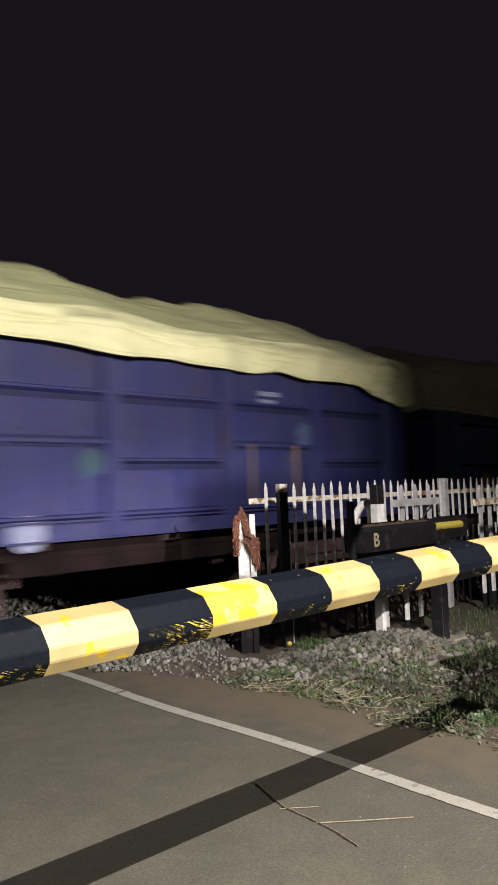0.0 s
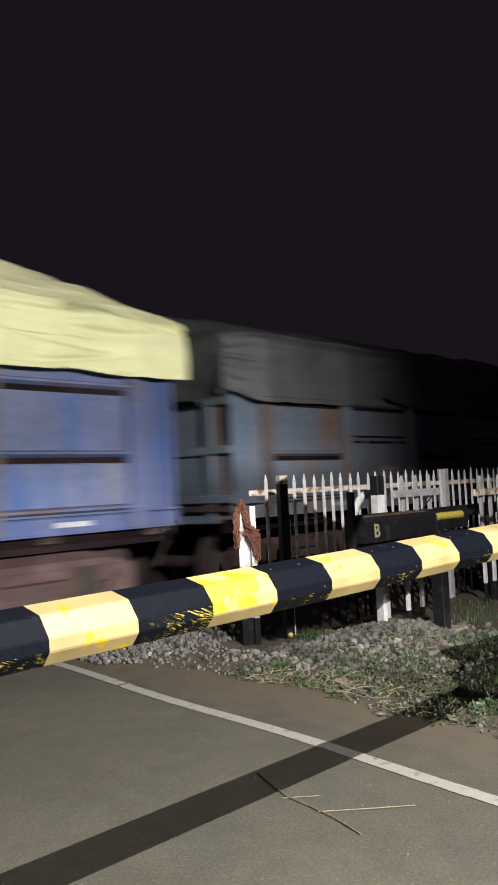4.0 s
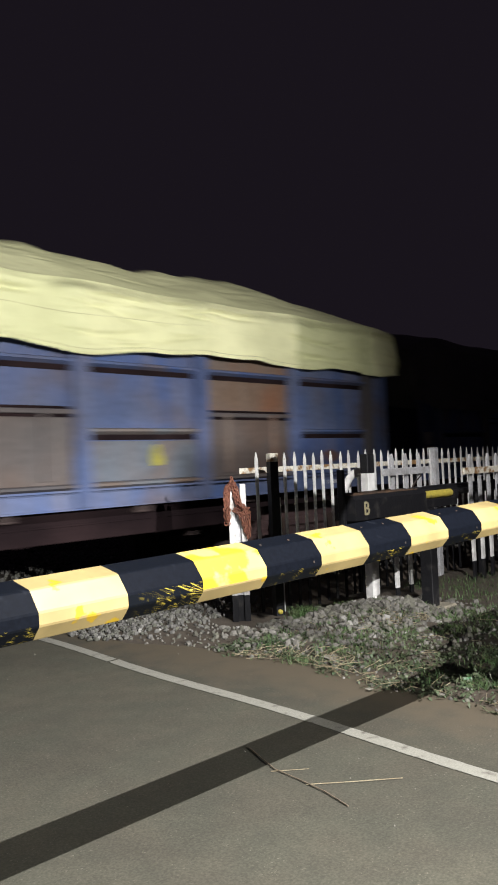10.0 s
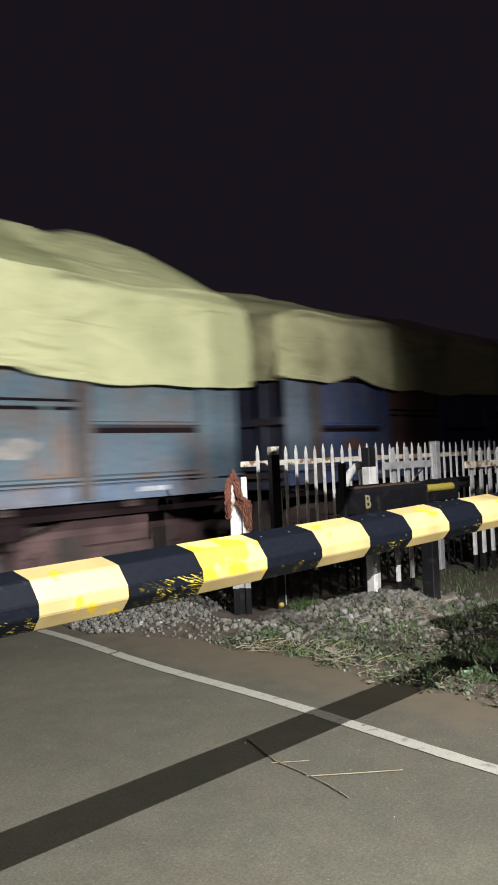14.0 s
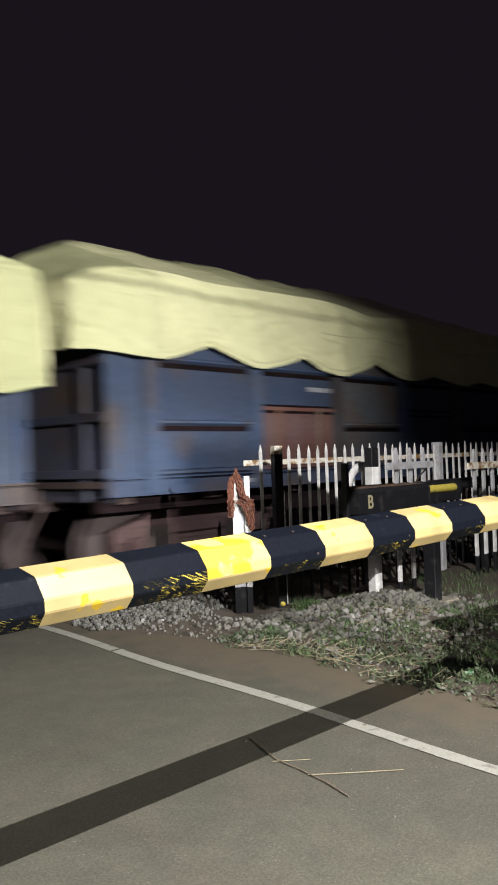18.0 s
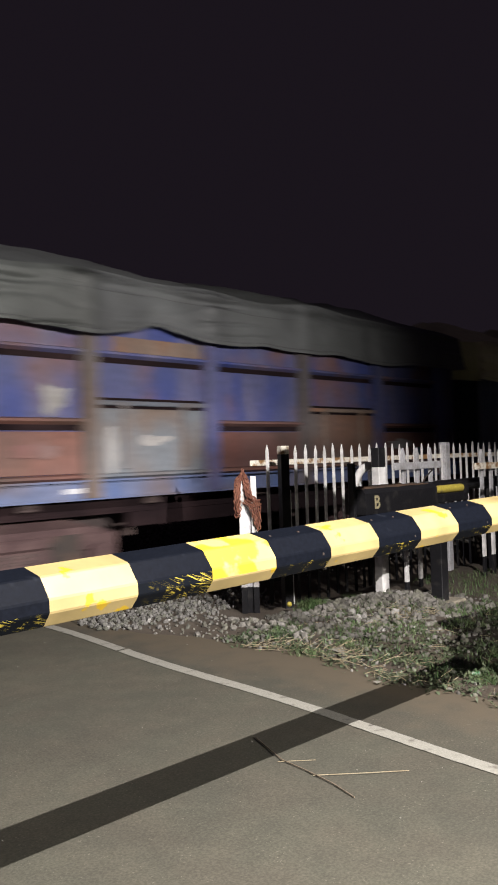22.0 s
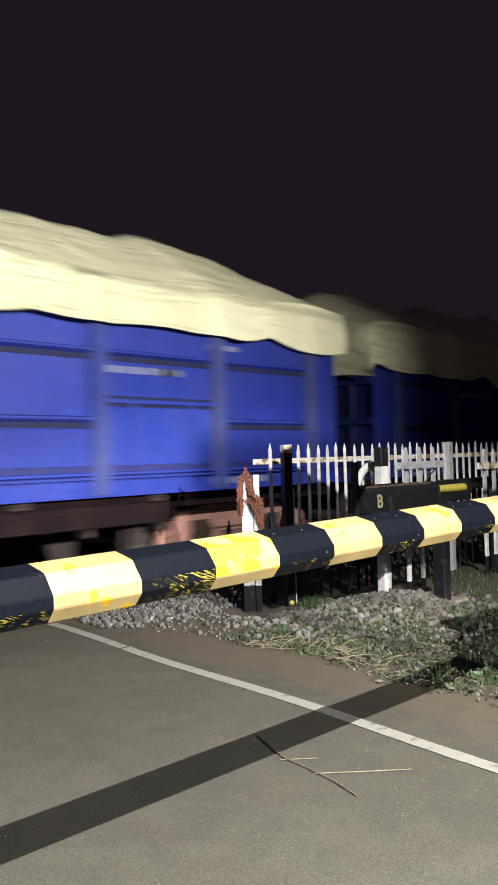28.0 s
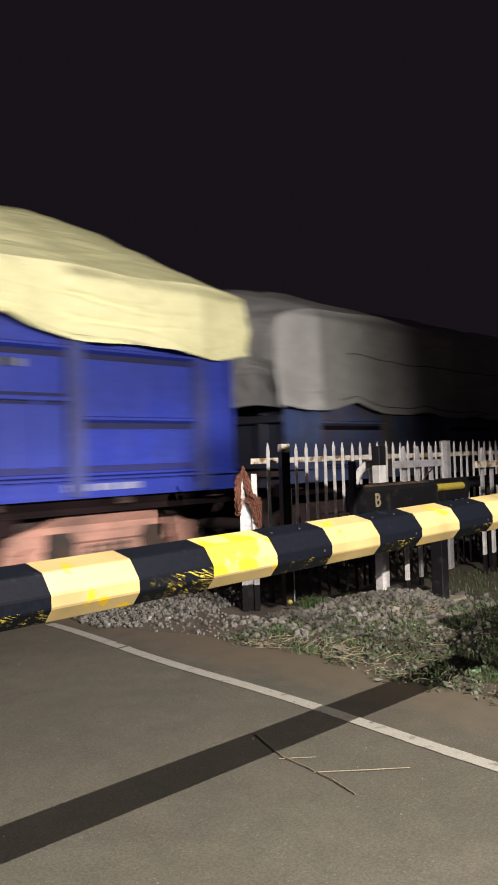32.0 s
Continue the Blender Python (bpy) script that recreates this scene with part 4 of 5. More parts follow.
part("shaft_foot", boxes(((2.6, 0.69, -0.1), (2.72, 0.81, 1.02)), bevel=0.005), M["black"], winch)
part("drum", tube(bmesh.new(), (-0.18, 0, 1.098), (0.50, 0, 1.098), 0.040, 16), M["yellow"], winch, "yellow rope drum")
part("drum_flange", tube(bmesh.new(), (0.50, 0, 1.07), (0.56, 0, 1.07), 0.066, 16), M["black"], winch)
bm = tube(bmesh.new(), (-0.30, -0.02, 1.17), (-0.24, -0.02, 1.23), 0.008, 8)
tube(bm, (-0.24, -0.02, 1.23), (-0.14, -0.04, 1.30), 0.008, 8)
part("lever", bm, M["steel"], winch, "bent steel lever")


def letter_mesh(text, size, material, name):
    cu = bpy.data.curves.new(name, "FONT")
    cu.body, cu.size, cu.extrude, cu.align_x, cu.align_y = text, size, 0.0015, "CENTER", "CENTER"
    cu.offset = size * 0.018
    tmp = new(name, cu)
    me = bpy.data.meshes.new_from_object(tmp.evaluated_get(bpy.context.evaluated_depsgraph_get()))
    bpy.data.objects.remove(tmp)
    me.name = name
    me.materials.clear()
    me.materials.append(material)
    return me


b = part("letter", letter_mesh("B", 0.165, M["letter"], "letter"), None, winch, "faded cream letter")
b.matrix_basis = pose(-1.225, -0.1125, 1.045, 90, 0, 0)


# ---- street lamps and added light blockers ----
m, nt, bs = node_mat("lamp_glass", 0.3)
bs.inputs["Emission Color"].default_value, bs.inputs["Emission Strength"].default_value = (1, 0.97, 0.9, 1), 8.0
LAMP_GLASS = m


def street_lamp(light, label, back=0.9):
    """Pole behind the light, an arm and a shallow head just above it."""
    x, y, z = light
    ob = empty("street_lamp", pose(x - back, y - 1.6, 0), label, "street lamp", "street lamps")
    part("pole", tube(bmesh.new(), (0, 0, -0.4), (0, 0, z + 0.1), 0.07, 14, 0.05), M["grey"], ob)
    part("arm", tube(bmesh.new(), (0, 0, z + 0.05), (back - 0.05, 1.5, z + 0.22), 0.025, 10), M["grey"], ob)
    part("head", boxes(((back - 0.28, 1.25, z + 0.16), (back + 0.22, 1.62, z + 0.26)), bevel=0.02), M["grey"], ob)
    part("lens", boxes(((back - 0.16, 1.32, z + 0.14), (back - 0.04, 1.44, z + 0.158))), LAMP_GLASS, ob, "glowing white lens")
    return ob


lamp = street_lamp(LAMP, "galvanised street lamp over the level crossing", 3.0)
street_lamp(FLOOD, "tall galvanised flood lamp back along the road")

# board added unseen beside the road behind the viewer, keeping flood off the fence
flood_board = empty("hoarding", pose(2.2, -6.25, 0), "added dark board on two steel posts that shades the fence", "hoarding")
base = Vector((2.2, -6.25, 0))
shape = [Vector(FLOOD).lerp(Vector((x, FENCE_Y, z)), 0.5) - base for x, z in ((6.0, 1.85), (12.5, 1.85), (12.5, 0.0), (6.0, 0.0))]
part("board", boxes(((shape[3].x, -0.02, shape[3].z), (shape[1].x, 0.02, shape[1].z)), bevel=0.004), M["black"], flood_board)
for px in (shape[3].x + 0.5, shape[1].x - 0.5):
    part("post", tube(bmesh.new(), (px, 0.05, -0.35), (px, 0.05, shape[1].z), 0.03, 10), M["grey"], flood_board)

# added unseen sheet below the street lamp, cut to throw the fence's slanting shade
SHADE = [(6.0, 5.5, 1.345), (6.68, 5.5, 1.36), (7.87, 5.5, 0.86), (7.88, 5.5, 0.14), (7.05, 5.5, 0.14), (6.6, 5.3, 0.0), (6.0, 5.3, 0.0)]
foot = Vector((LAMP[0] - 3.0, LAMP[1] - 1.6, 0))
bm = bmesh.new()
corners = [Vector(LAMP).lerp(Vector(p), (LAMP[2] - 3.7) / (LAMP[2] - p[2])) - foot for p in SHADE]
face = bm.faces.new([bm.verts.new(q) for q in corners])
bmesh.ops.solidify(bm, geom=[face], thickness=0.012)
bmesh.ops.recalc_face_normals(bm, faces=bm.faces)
part("light_shield", bm, M["black"], lamp, "added dark sheet that shades the fence")
# the added sheet is carried from outside by an added post of its own
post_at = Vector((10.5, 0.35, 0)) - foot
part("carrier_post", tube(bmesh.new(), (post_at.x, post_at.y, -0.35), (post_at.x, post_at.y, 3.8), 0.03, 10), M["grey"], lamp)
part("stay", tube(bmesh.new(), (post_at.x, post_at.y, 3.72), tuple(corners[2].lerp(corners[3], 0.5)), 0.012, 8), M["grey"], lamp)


# ---- goods train ----
PITCH = 10.713
HALF = 4.89
GAP_X = 7.40


def gaps_passed(t):
    """How many couplings have passed the fixed point GAP_X at t seconds."""
    return ((1.6861e-05 * t - 2.000023e-03) * t + 0.620675) * t - 0.388598


def wagon_x(k, t):
    return GAP_X + PITCH * (k - 0.5 - gaps_passed(t))


STANCHIONS = [-4.30, -2.58, -0.86, 0.86, 2.58, 4.30]


def ledge(bm, x0, x1, z, deep=0.055):
    prism(bm, [(-1.535, z - 0.045), (-1.535 - deep, z - 0.012), (-1.535 - deep, z + 0.012), (-1.535, z + 0.028)], "x", x0, x1)


def wagon_meshes():
    out = {}
    w = 0.79
    out["plate"] = mesh_from(boxes(((-w, -1.535, 1.30), (w, -1.515, 3.10))), "side_panel", M["royal"])
    bm = bmesh.new()
    ledge(bm, -w + 0.01, w - 0.01, 0.0, 0.058)
    out["ledge"] = mesh_from(bm, "ledge", M["royal"])
    out["gap"] = mesh_from(boxes(((-w + 0.015, -1.541, -0.100), (w - 0.015, -1.534, -0.042))), "seam", M["black"])
    out["door"] = mesh_from(boxes(((-0.74, -1.56, 1.36), (0.74, -1.536, 2.03)), bevel=0.008), "door", M["royal"])
    out["low_gap"] = mesh_from(boxes(((-w + 0.01, -1.563, 1.30), (w - 0.01, -1.534, 1.425)), bevel=0.004), "kick_plate", M["royal"])
    out["pressing"] = mesh_from(boxes(((-0.76, -1.548, 1.37), (0.76, -1.536, 1.79)), bevel=0.005), "pressing", M["royal"])
    out["hinge"] = mesh_from(boxes(((-0.035, -1.585, 1.40), (0.035, -1.561, 2.10)), bevel=0.006), "hinge", M["royal"])
    out["door_head"] = mesh_from(boxes(((-0.77, -1.575, 2.062), (0.77, -1.534, 2.112)), bevel=0.008), "door_head", M["royal"])
    out["door_gap"] = mesh_from(boxes(((-0.77, -1.541, 2.030), (0.77, -1.533, 2.062)), ((-0.77, -1.541, 2.112), (0.77, -1.533, 2.142))), "seam", M["black"])
    bm = boxes(((-0.29, -1.535, 1.30), (0.29, -1.515, 3.10)))
    box(bm, (0.17, -1.575, 1.34), (0.20, -1.53, 2.95), 0.004)
    out["end"] = mesh_from(bm, "end_panel", M["royal"])
    bm = prism(bmesh.new(), [(-0.11, 0), (0.11, 0), (0.085, -0.085), (-0.085, -0.085)], "x", 0, 1)
    bmesh.ops.transform(bm, matrix=Matrix(((0, 1, 0, 0), (0, 0, 1, -1.53), (1.99, 0, 0, 1.125), (0, 0, 0, 1))), verts=bm.verts)
    bmesh.ops.recalc_face_normals(bm, faces=bm.faces)
    out["stanchion"] = mesh_from(bm, "stanchion", M["royal"])
    bm = boxes(((-HALF, -1.60, 3.10), (HALF, -1.48, 3.22)), bevel=0.012)
    out["coping"] = mesh_from(bm, "coping", M["royal"])
    bm = prism(bmesh.new(), [(-1.50, 1.105), (-1.60, 1.105), (-1.60, 1.122), (-1.555, 1.122), (-1.555, 1.285), (-1.60, 1.285), (-1.60, 1.305), (-1.50, 1.305)], "x", -HALF, HALF)
    out["sole_bar"] = mesh_from(bm, "sole_bar", M["royal"])
    bm = prism(bmesh.new(), [(-1.30, 0.94), (-1.42, 0.94), (-1.42, 0.96), (-1.40, 0.96), (-1.40, 1.08), (-1.46, 1.10), (-1.30, 1.10)], "x", -HALF, HALF)
    box(bm, (-2.0, -1.41, 0.78), (2.0, -1.36, 0.945), 0.008)
    for xx in (-1.5, 0.3, 1.7):
        box(bm, (xx - 0.03, -1.43, 0.77), (xx + 0.03, -1.409, 1.0), 0.004)
    out["side_sill"] = mesh_from(bm, "side_sill", M["soot"])
    out["end_wall"] = mesh_from(boxes(((-0.02, -1.50, 1.05), (0.02, 1.50, 3.20))), "end_wall", M["royal"])
    out["end_rib"] = mesh_from(boxes(((-0.09, -1.5, -0.05), (-0.02, 1.5, 0.05)), bevel=0.01), "end_rib", M["royal"])
    out["end_post"] = mesh_from(boxes(((-0.07, -0.05, 1.05), (-0.02, 0.05, 3.1)), bevel=0.008), "end_post", M["royal"])
    out["floor_plate"] = mesh_from(boxes(((-HALF, -1.48, 1.20), (HALF, 1.48, 1.27))), "floor_plate", M["under"])
    out["cross_beam"] = mesh_from(boxes(((-0.09, -1.48, 1.02), (0.09, 1.48, 1.20)), bevel=0.01), "cross_beam", M["under"])
    out["centre_sill"] = mesh_from(boxes(((-HALF, -0.22, 0.92), (HALF, 0.22, 1.2)), bevel=0.02), "centre_sill", M["under"])
    bm = bmesh.new()
    box(bm, (HALF, -0.12, 0.95), (PITCH / 2 - 0.10, 0.12, 1.2), 0.02)
    box(bm, (PITCH / 2 - 0.16, -0.17, 0.90), (PITCH / 2 - 0.01, 0.17, 1.24), 0.03)
    tube(bm, (HALF, 0.45, 1.05), (HALF + 0.3, 0.42, 0.55), 0.022, 8)
    out["coupler"] = mesh_from(bm, "coupler", M["under"])
    # brake rigging seen below the body
    bm = boxes(((-1.5, -1.05, 0.78), (-0.6, -0.62, 1.05)), bevel=0.03)
    tube(bm, (-0.5, -1.1, 0.9), (0.7, -1.1, 0.9), 0.14, 12)
    tube(bm, (-2.0, -1.2, 0.80), (2.0, -1.2, 0.80), 0.018, 6)
    for xx in (-1.9, 0.9, 1.9):
        box(bm, (xx - 0.03, -1.32, 0.68), (xx + 0.03, -1.18, 1.06), 0.006)
    out["brake_gear"] = mesh_from(bm, "brake_gear", M["under"])
    # cast bogie side frame with its windows and spring nest
    bm = bmesh.new()
    arch = [(-1.28, 0.44), (-1.20, 0.36), (-0.95, 0.36), (-0.62, 0.22), (0.62, 0.22), (0.95, 0.36), (1.20, 0.36), (1.28, 0.44), (1.28, 0.72), (0.98, 0.80), (0.62, 0.91), (-0.62, 0.91), (-0.98, 0.80), (-1.28, 0.72)]
    prism(bm, arch, "y", -1.17, -1.07)
    box(bm, (-0.42, -1.21, 0.62), (0.42, -1.07, 0.74), 0.02)
    for xx in (-1.0, 1.0):
        tube(bm, (xx, -1.26, 0.50), (xx, -1.05, 0.50), 0.13, 14)
        box(bm, (xx - 0.2, -1.2, 0.56), (xx + 0.2, -1.06, 0.74), 0.02)
    out["side_frame"] = mesh_from(bm, "side_frame", M["bogie_red"])
    bm = prism(bmesh.new(), [(-0.16, 0.42), (0.16, 0.42), (0.22, 0.62), (0.14, 0.74), (-0.14, 0.74), (-0.22, 0.62)], "y", -1.177, -1.165)
    out["opening"] = mesh_from(bm, "frame_opening", M["steel"])
    bm = tube(bmesh.new(), (0, -1.13, 0.30), (0, -1.13, 0.60), 0.055, 10)
    for q in range(5):
        tube(bm, (0, -1.13, 0.32 + 0.06 * q), (0, -1.13, 0.345 + 0.06 * q), 0.074, 10)
    out["coil_spring"] = mesh_from(bm, "coil_spring", M["under"])
    bm = boxes(((-0.2, -1.1, 0.58), (0.2, 1.1, 0.86)), bevel=0.02)
    out["bolster"] = mesh_from(bm, "bolster", M["under"])
    bm = bmesh.new()
    tube(bm, (0, -1.1, 0), (0, 1.1, 0), 0.085, 14)
    for s in (-1, 1):
        tube(bm, (0, s * 0.765, 0), (0, s * 0.90, 0), 0.50, 36)
        tube(bm, (0, s * 0.74, 0), (0, s * 0.765, 0), 0.535, 36)
        tube(bm, (0, s * 0.90, 0), (0, s * 0.93, 0), 0.40, 24, 0.16)
        for q in range(3):
            a = q * 2.0944
            tube(bm, (0.27 * math.cos(a), s * 0.89, 0.27 * math.sin(a)), (0.27 * math.cos(a), s * 0.92, 0.27 * math.sin(a)), 0.05, 8)
    out["wheelset"] = mesh_from(bm, "wheelset", [M["tread"]])
    return out


W = wagon_meshes()


def paint(ob, mat):
    ob.material_slots[0].link = "OBJECT"
    ob.material_slots[0].material = mat


def mark(parent, w, h, x, z, material, y=-1.60):
    """A small raised painted plate, or a bar of lettering that cannot be read."""
    bm = boxes(((-w / 2, -0.003, -h / 2), (w / 2, 0.003, h / 2)))
    o = part("marking", bm, material, parent)
    o.location = (x, y, z)
    return o


def bars(parent, x, z, rows, material, size=0.06, y=-1.545):
    """Rows of unreadable stencilled lettering, as plain bars."""
    for r, words in enumerate(rows):
        px = x
        for w in words:
            mark(parent, w, size, px + w / 2, z - r * size * 1.7, material, y)
            px += w + 0.05


def build_wagon(k, main, frame_mat, odd, label):
    """One open wagon. odd: panel number -> another paint, for patched panels."""
    wagon = empty("goods_wagon", pose(0, TRACK_Y, 0), label, "wagon", "wagons of the goods train")
    seam = "seam_blue" if main in ("royal", "navy") else "soot"
    for side in (0, 180):
        turn = pose(0, 0, 0, 0, 0, side)
        for i in range(5):
            o = part("side_panel", W["plate"], None, wagon)
            o.matrix_basis = turn @ pose(-3.44 + 1.72 * i, 0, 0)
            paint(o, M[odd.get(i, main)])
            mat = M[odd.get(10 + i, odd.get(i, main))]
            has_door = i % 2
            for z in (2.60, 1.34) if has_door else (2.60, 1.90, 1.34):
                e = part("ledge", W["ledge"], None, o)
                e.location.z = z
                paint(e, M[main] if z > 2.4 else mat)
                if z > 1.5 and side == 0:
                    e = part("seam", W["gap"], None, o)
                    e.location.z = z
                    paint(e, M[seam])
            e = part("door" if has_door else "pressing", W["door" if has_door else "pressing"], None, o)
            paint(e, mat)
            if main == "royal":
                # added dark strip: the shade below the ledge, put into its colour
                paint(part("kick_plate", W["low_gap"], None, o), M["shaded_royal"])
            if has_door:
                e = part("door_head", W["door_head"], None, o)
                paint(e, mat)
                paint(part("seam", W["door_gap"], None, o), M[seam])
                for hx in (-0.42, 0.42):
                    e = part("hinge", W["hinge"], None, o)
                    e.location.x = hx
                    paint(e, M["rust_panel"] if main == "oxide" or (k + i) % 3 == 0 and main != "royal" else mat)
        for x, flip in ((-4.595, 1), (4.595, -1)):
            o = part("end_panel", W["end"], None, wagon)
            o.matrix_basis = turn @ pose(x, 0, 0)
            paint(o, M[odd.get("end", main)])
        for x in STANCHIONS:
            o = part("stanchion", W["stanchion"], None, wagon)
            o.matrix_basis = turn @ pose(x, 0, 0)
            paint(o, M["brown_grey" if main not in ("royal", "navy", "oxide") and k != 14 and (k * 7 + int(x * 3)) % 3 == 0 else "dusty_royal" if main == "royal" else main])
        for name in ("coping", "sole_bar"):
            o = part(name, W[name], None, wagon)
            o.matrix_basis = turn
            paint(o, M[odd.get("sole", main) if name == "sole_bar" else main])
        o = part("side_sill", W["side_sill"], None, wagon)
        o.matrix_basis = turn
        o = part("coupler", W["coupler"], None, wagon)
        o.matrix_basis = turn
        o = part("end_wall", W["end_wall"], None, wagon)
        o.matrix_basis = turn @ pose(-HALF + 0.09, 0, 0)
        # royal wagons and those from 5 on have end shade painted into the colour
        end_paint = M["shaded_royal" if main == "royal" else main if k < 5 else "shaded_end"]
        paint(o, end_paint)
        for z in (1.35, 1.95, 2.55, 3.12):
            e = part("end_rib", W["end_rib"], None, o)
            e.location.z = z
            paint(e, end_paint)
        for yy in (-1.1, 0.0, 1.1):
            e = part("end_post", W["end_post"], None, o)
            e.location.y = yy
            paint(e, end_paint)
    part("floor_plate", W["floor_plate"], None, wagon)
    part("centre_sill", W["centre_sill"], None, wagon)
    for xx in (-4.6, -3.26, -1.7, 0, 1.7, 3.26, 4.6):
        o = part("cross_beam", W["cross_beam"], None, wagon)
        o.location.x = xx
    part("brake_gear", W["brake_gear"], None, wagon)
    for bx in (-3.262, 3.262):
        bogie = new("bogie")
        bogie.empty_display_size = 0.1
        bogie.parent = wagon
        bogie.location = (bx, 0, 0)
        for side in (0, 180):
            o = part("side_frame", W["side_frame"], None, bogie)
            o.matrix_basis = pose(0, 0, 0, 0, 0, side)
            paint(o, M[frame_mat])
            for sx in (-0.24, -0.08, 0.08, 0.24):
                o = part("coil_spring", W["coil_spring"], None, bogie)
                o.matrix_basis = pose(0, 0, 0, 0, 0, side) @ pose(sx, 0, 0)
        for ox in (-0.64, 0.64):
            o = part("frame_opening", W["opening"], None, bogie)
            o.location.x = ox
        part("bolster", W["bolster"], None, bogie)
        for wx in (-1.0, 1.0):
            o = part("wheelset", W["wheelset"], None, bogie)
            o.location = (wx, 0, 0.5)
    return wagon


def build_tarp(k, material, hem, crest, label):
    """Tarpaulin over the heaped load: tied down at the stanchions, lifted between them, creased, with gathered ends."""
    rg = random.Random(100 + k)
    ox = rg.uniform(0, 90)
    front, L = {1: 5.34, 7: 5.2, 11: 5.38}.get(k, 5.1), 4.98
    lean, taper, tilted = {2: -0.02, 4: 0.03, 5: 0.03, 8: 0.05, 14: 0.03, 12: 0.045, 17: 0.02, 18: 0.01}.get(k, 0.0), 0.12 if k == 12 else 0.42, -0.035 if k == 17 else 0.0
    raised = {1: 0.18, 11: 0.13}.get(k, 0.0)
    nu = 150
    bays = [(rg.choice((0.02, 0.05, 0.10, 0.15)) * (1.35 if k in (11, 18) else 0.5 if k in (1, 4, 6, 8, 14) else 1.0), rg.uniform(-0.03, 0.03), rg.random() < 0.55, rg.uniform(0.09, 0.2)) for _ in range(8)]
    ties = [rg.uniform(-0.05, 0.04) for _ in range(9)]
    mean_lift = sum(b[0] for b in bays) / 8 * 0.4

    def bay(x):
        p = (x - STANCHIONS[0]) / 1.72 + 1.0
        b = min(7, max(0, int(p)))
        return b, min(1.0, max(0.0, p - b))

    def hem_z(x):
        b, u = bay(x)
        peak = (1 - abs(2 * u - 1)) ** 1.4
        hang_low = {0: 0.34, 10: 0.3, 18: 0.12}.get(k, 0.0) * min(1.0, max(0.0, (x - 2.6) / 2.0)) ** 1.5
        return hem + tilted * x - hang_low + ties[b] * (1 - u) + ties[b + 1] * u + bays[b][0] * peak - mean_lift + 0.06 * noise.noise((x * 0.4 + ox, 1.0, 1.0)) + 0.025 * noise.noise((x * 1.9 + ox, 1.0, 5.0))

    def heap(x):
        e = max(0.0, abs(x) - 3.6) / 1.4
        thin = 0.12 * max(0.0, -x - 1.0) if k == 15 else 0.0
        return 3.46 - thin + lean * x + (crest - 3.46) * (1 - taper * e * e) + 0.16 * noise.noise((x * 0.55 + ox, 2.0, 0.0)) + 0.07 * noise.noise((x * 1.6 + ox, 7.0, 0.0))

    def groove(n, wide):
        return math.exp(-(n / wide) ** 2)

    near, top, far = 46, 16, 8
    cols = [(-1, 1 - j / near) for j in range(near + 1)] + [(0, -1 + 2 * (j + 1) / top) for j in range(top - 1)] + [(1, j / far) for j in range(far + 1)]
    nv = len(cols) - 1
    V, F = [], []
    for i in range(nu + 1):
        x = -front + (front + L) * i / nu
        b, u = bay(x)
        lift, tilt, slack, drop = bays[b]
        low, high = hem_z(x), heap(x)
        tie = min(u, 1 - u) * 1.72
        pinch = max(0.0, (abs(x) - 4.25) / (L - 4.25))
        for side, q in cols:
            edge_side = side or (1 if q > 0 else -1)
            z_edge = 3.42 + raised + 0.07 * noise.noise((x * 0.6 + ox, edge_side * 4.0, 3.0)) - 0.03 * math.sin(math.pi * u) ** 2
            if side:
                zz = z_edge + (low - z_edge) * q
                yy = 1.66 + 0.025 * q + 0.04 * math.exp(-(tie / 0.15) ** 2) + tilt * (2 * u - 1)
                yy += 0.05 * noise.noise((x * 1.1 + ox, zz * 0.5, 2.0)) + 0.02 * noise.noise((x * 2.2 + ox, zz * 3.4, 6.0))
                if side < 0:
                    there = max(0.0, noise.noise((x * 0.55 + ox, zz * 0.9, 4.4)) + 0.22)
                    fold = 0.11 * there * groove(noise.noise((x * 0.42 + ox, zz * 2.7 + 0.22 * x, 7.0)), 0.08)
                    fold += 0.09 * there * groove(noise.noise((x * 0.6 + ox, zz * 4.6 - 0.35 * x, 11.0)), 0.09)
                    if slack:
                        line = z_edge - drop - 0.05 * noise.noise((x * 1.3 + ox, 0.0, 2.0))
                        fold += 0.075 * groove((zz - line) / 0.035, 1.0) * max(0.0, math.sin(math.pi * min(1.0, u * 1.35)))
                    for away in (0.07, 0.16, 0.27):
                        line = low + away * (0.6 + 0.9 * abs(2 * u - 1)) + 0.03 * noise.noise((x * 1.7 + ox, away * 9, 3.0))
                        fold += 2.2 * lift * 0.10 * groove((zz - line) / 0.022, 1.0) * max(0.0, 1 - 1.6 * abs(2 * u - 1)) * (1.2 - 2.5 * away)
                    yy -= fold * min(1.0, q * 6.0)
                yy = 1.63 + max(yy - 1.63, 0.002) * min(1.0, q * 9.0)
                across = 1 - q ** 1.5
            else:
                a = abs(q)
                zz = high + (z_edge - high) * a ** 1.06
                yy = 1.63 * a
                zz += 0.07 * noise.noise((x * 1.1 + ox, q * 2.75, 8.0)) * (1 - a * a) + 0.02 * noise.noise((x * 3.5, q * 5, 9.0 + ox)) * (1 - a * a)
                across = 1.0
            zz += (hem + 0.45 - zz) * 0.13 * pinch ** 3 * across
            V.append((x + 0.02 * noise.noise((x * 3, zz * 2, ox)), yy * edge_side, zz))
    sides = {-1: [], 1: []}
    for i in range(nu):
        for j in range(nv):
            a = i * (nv + 1) + j
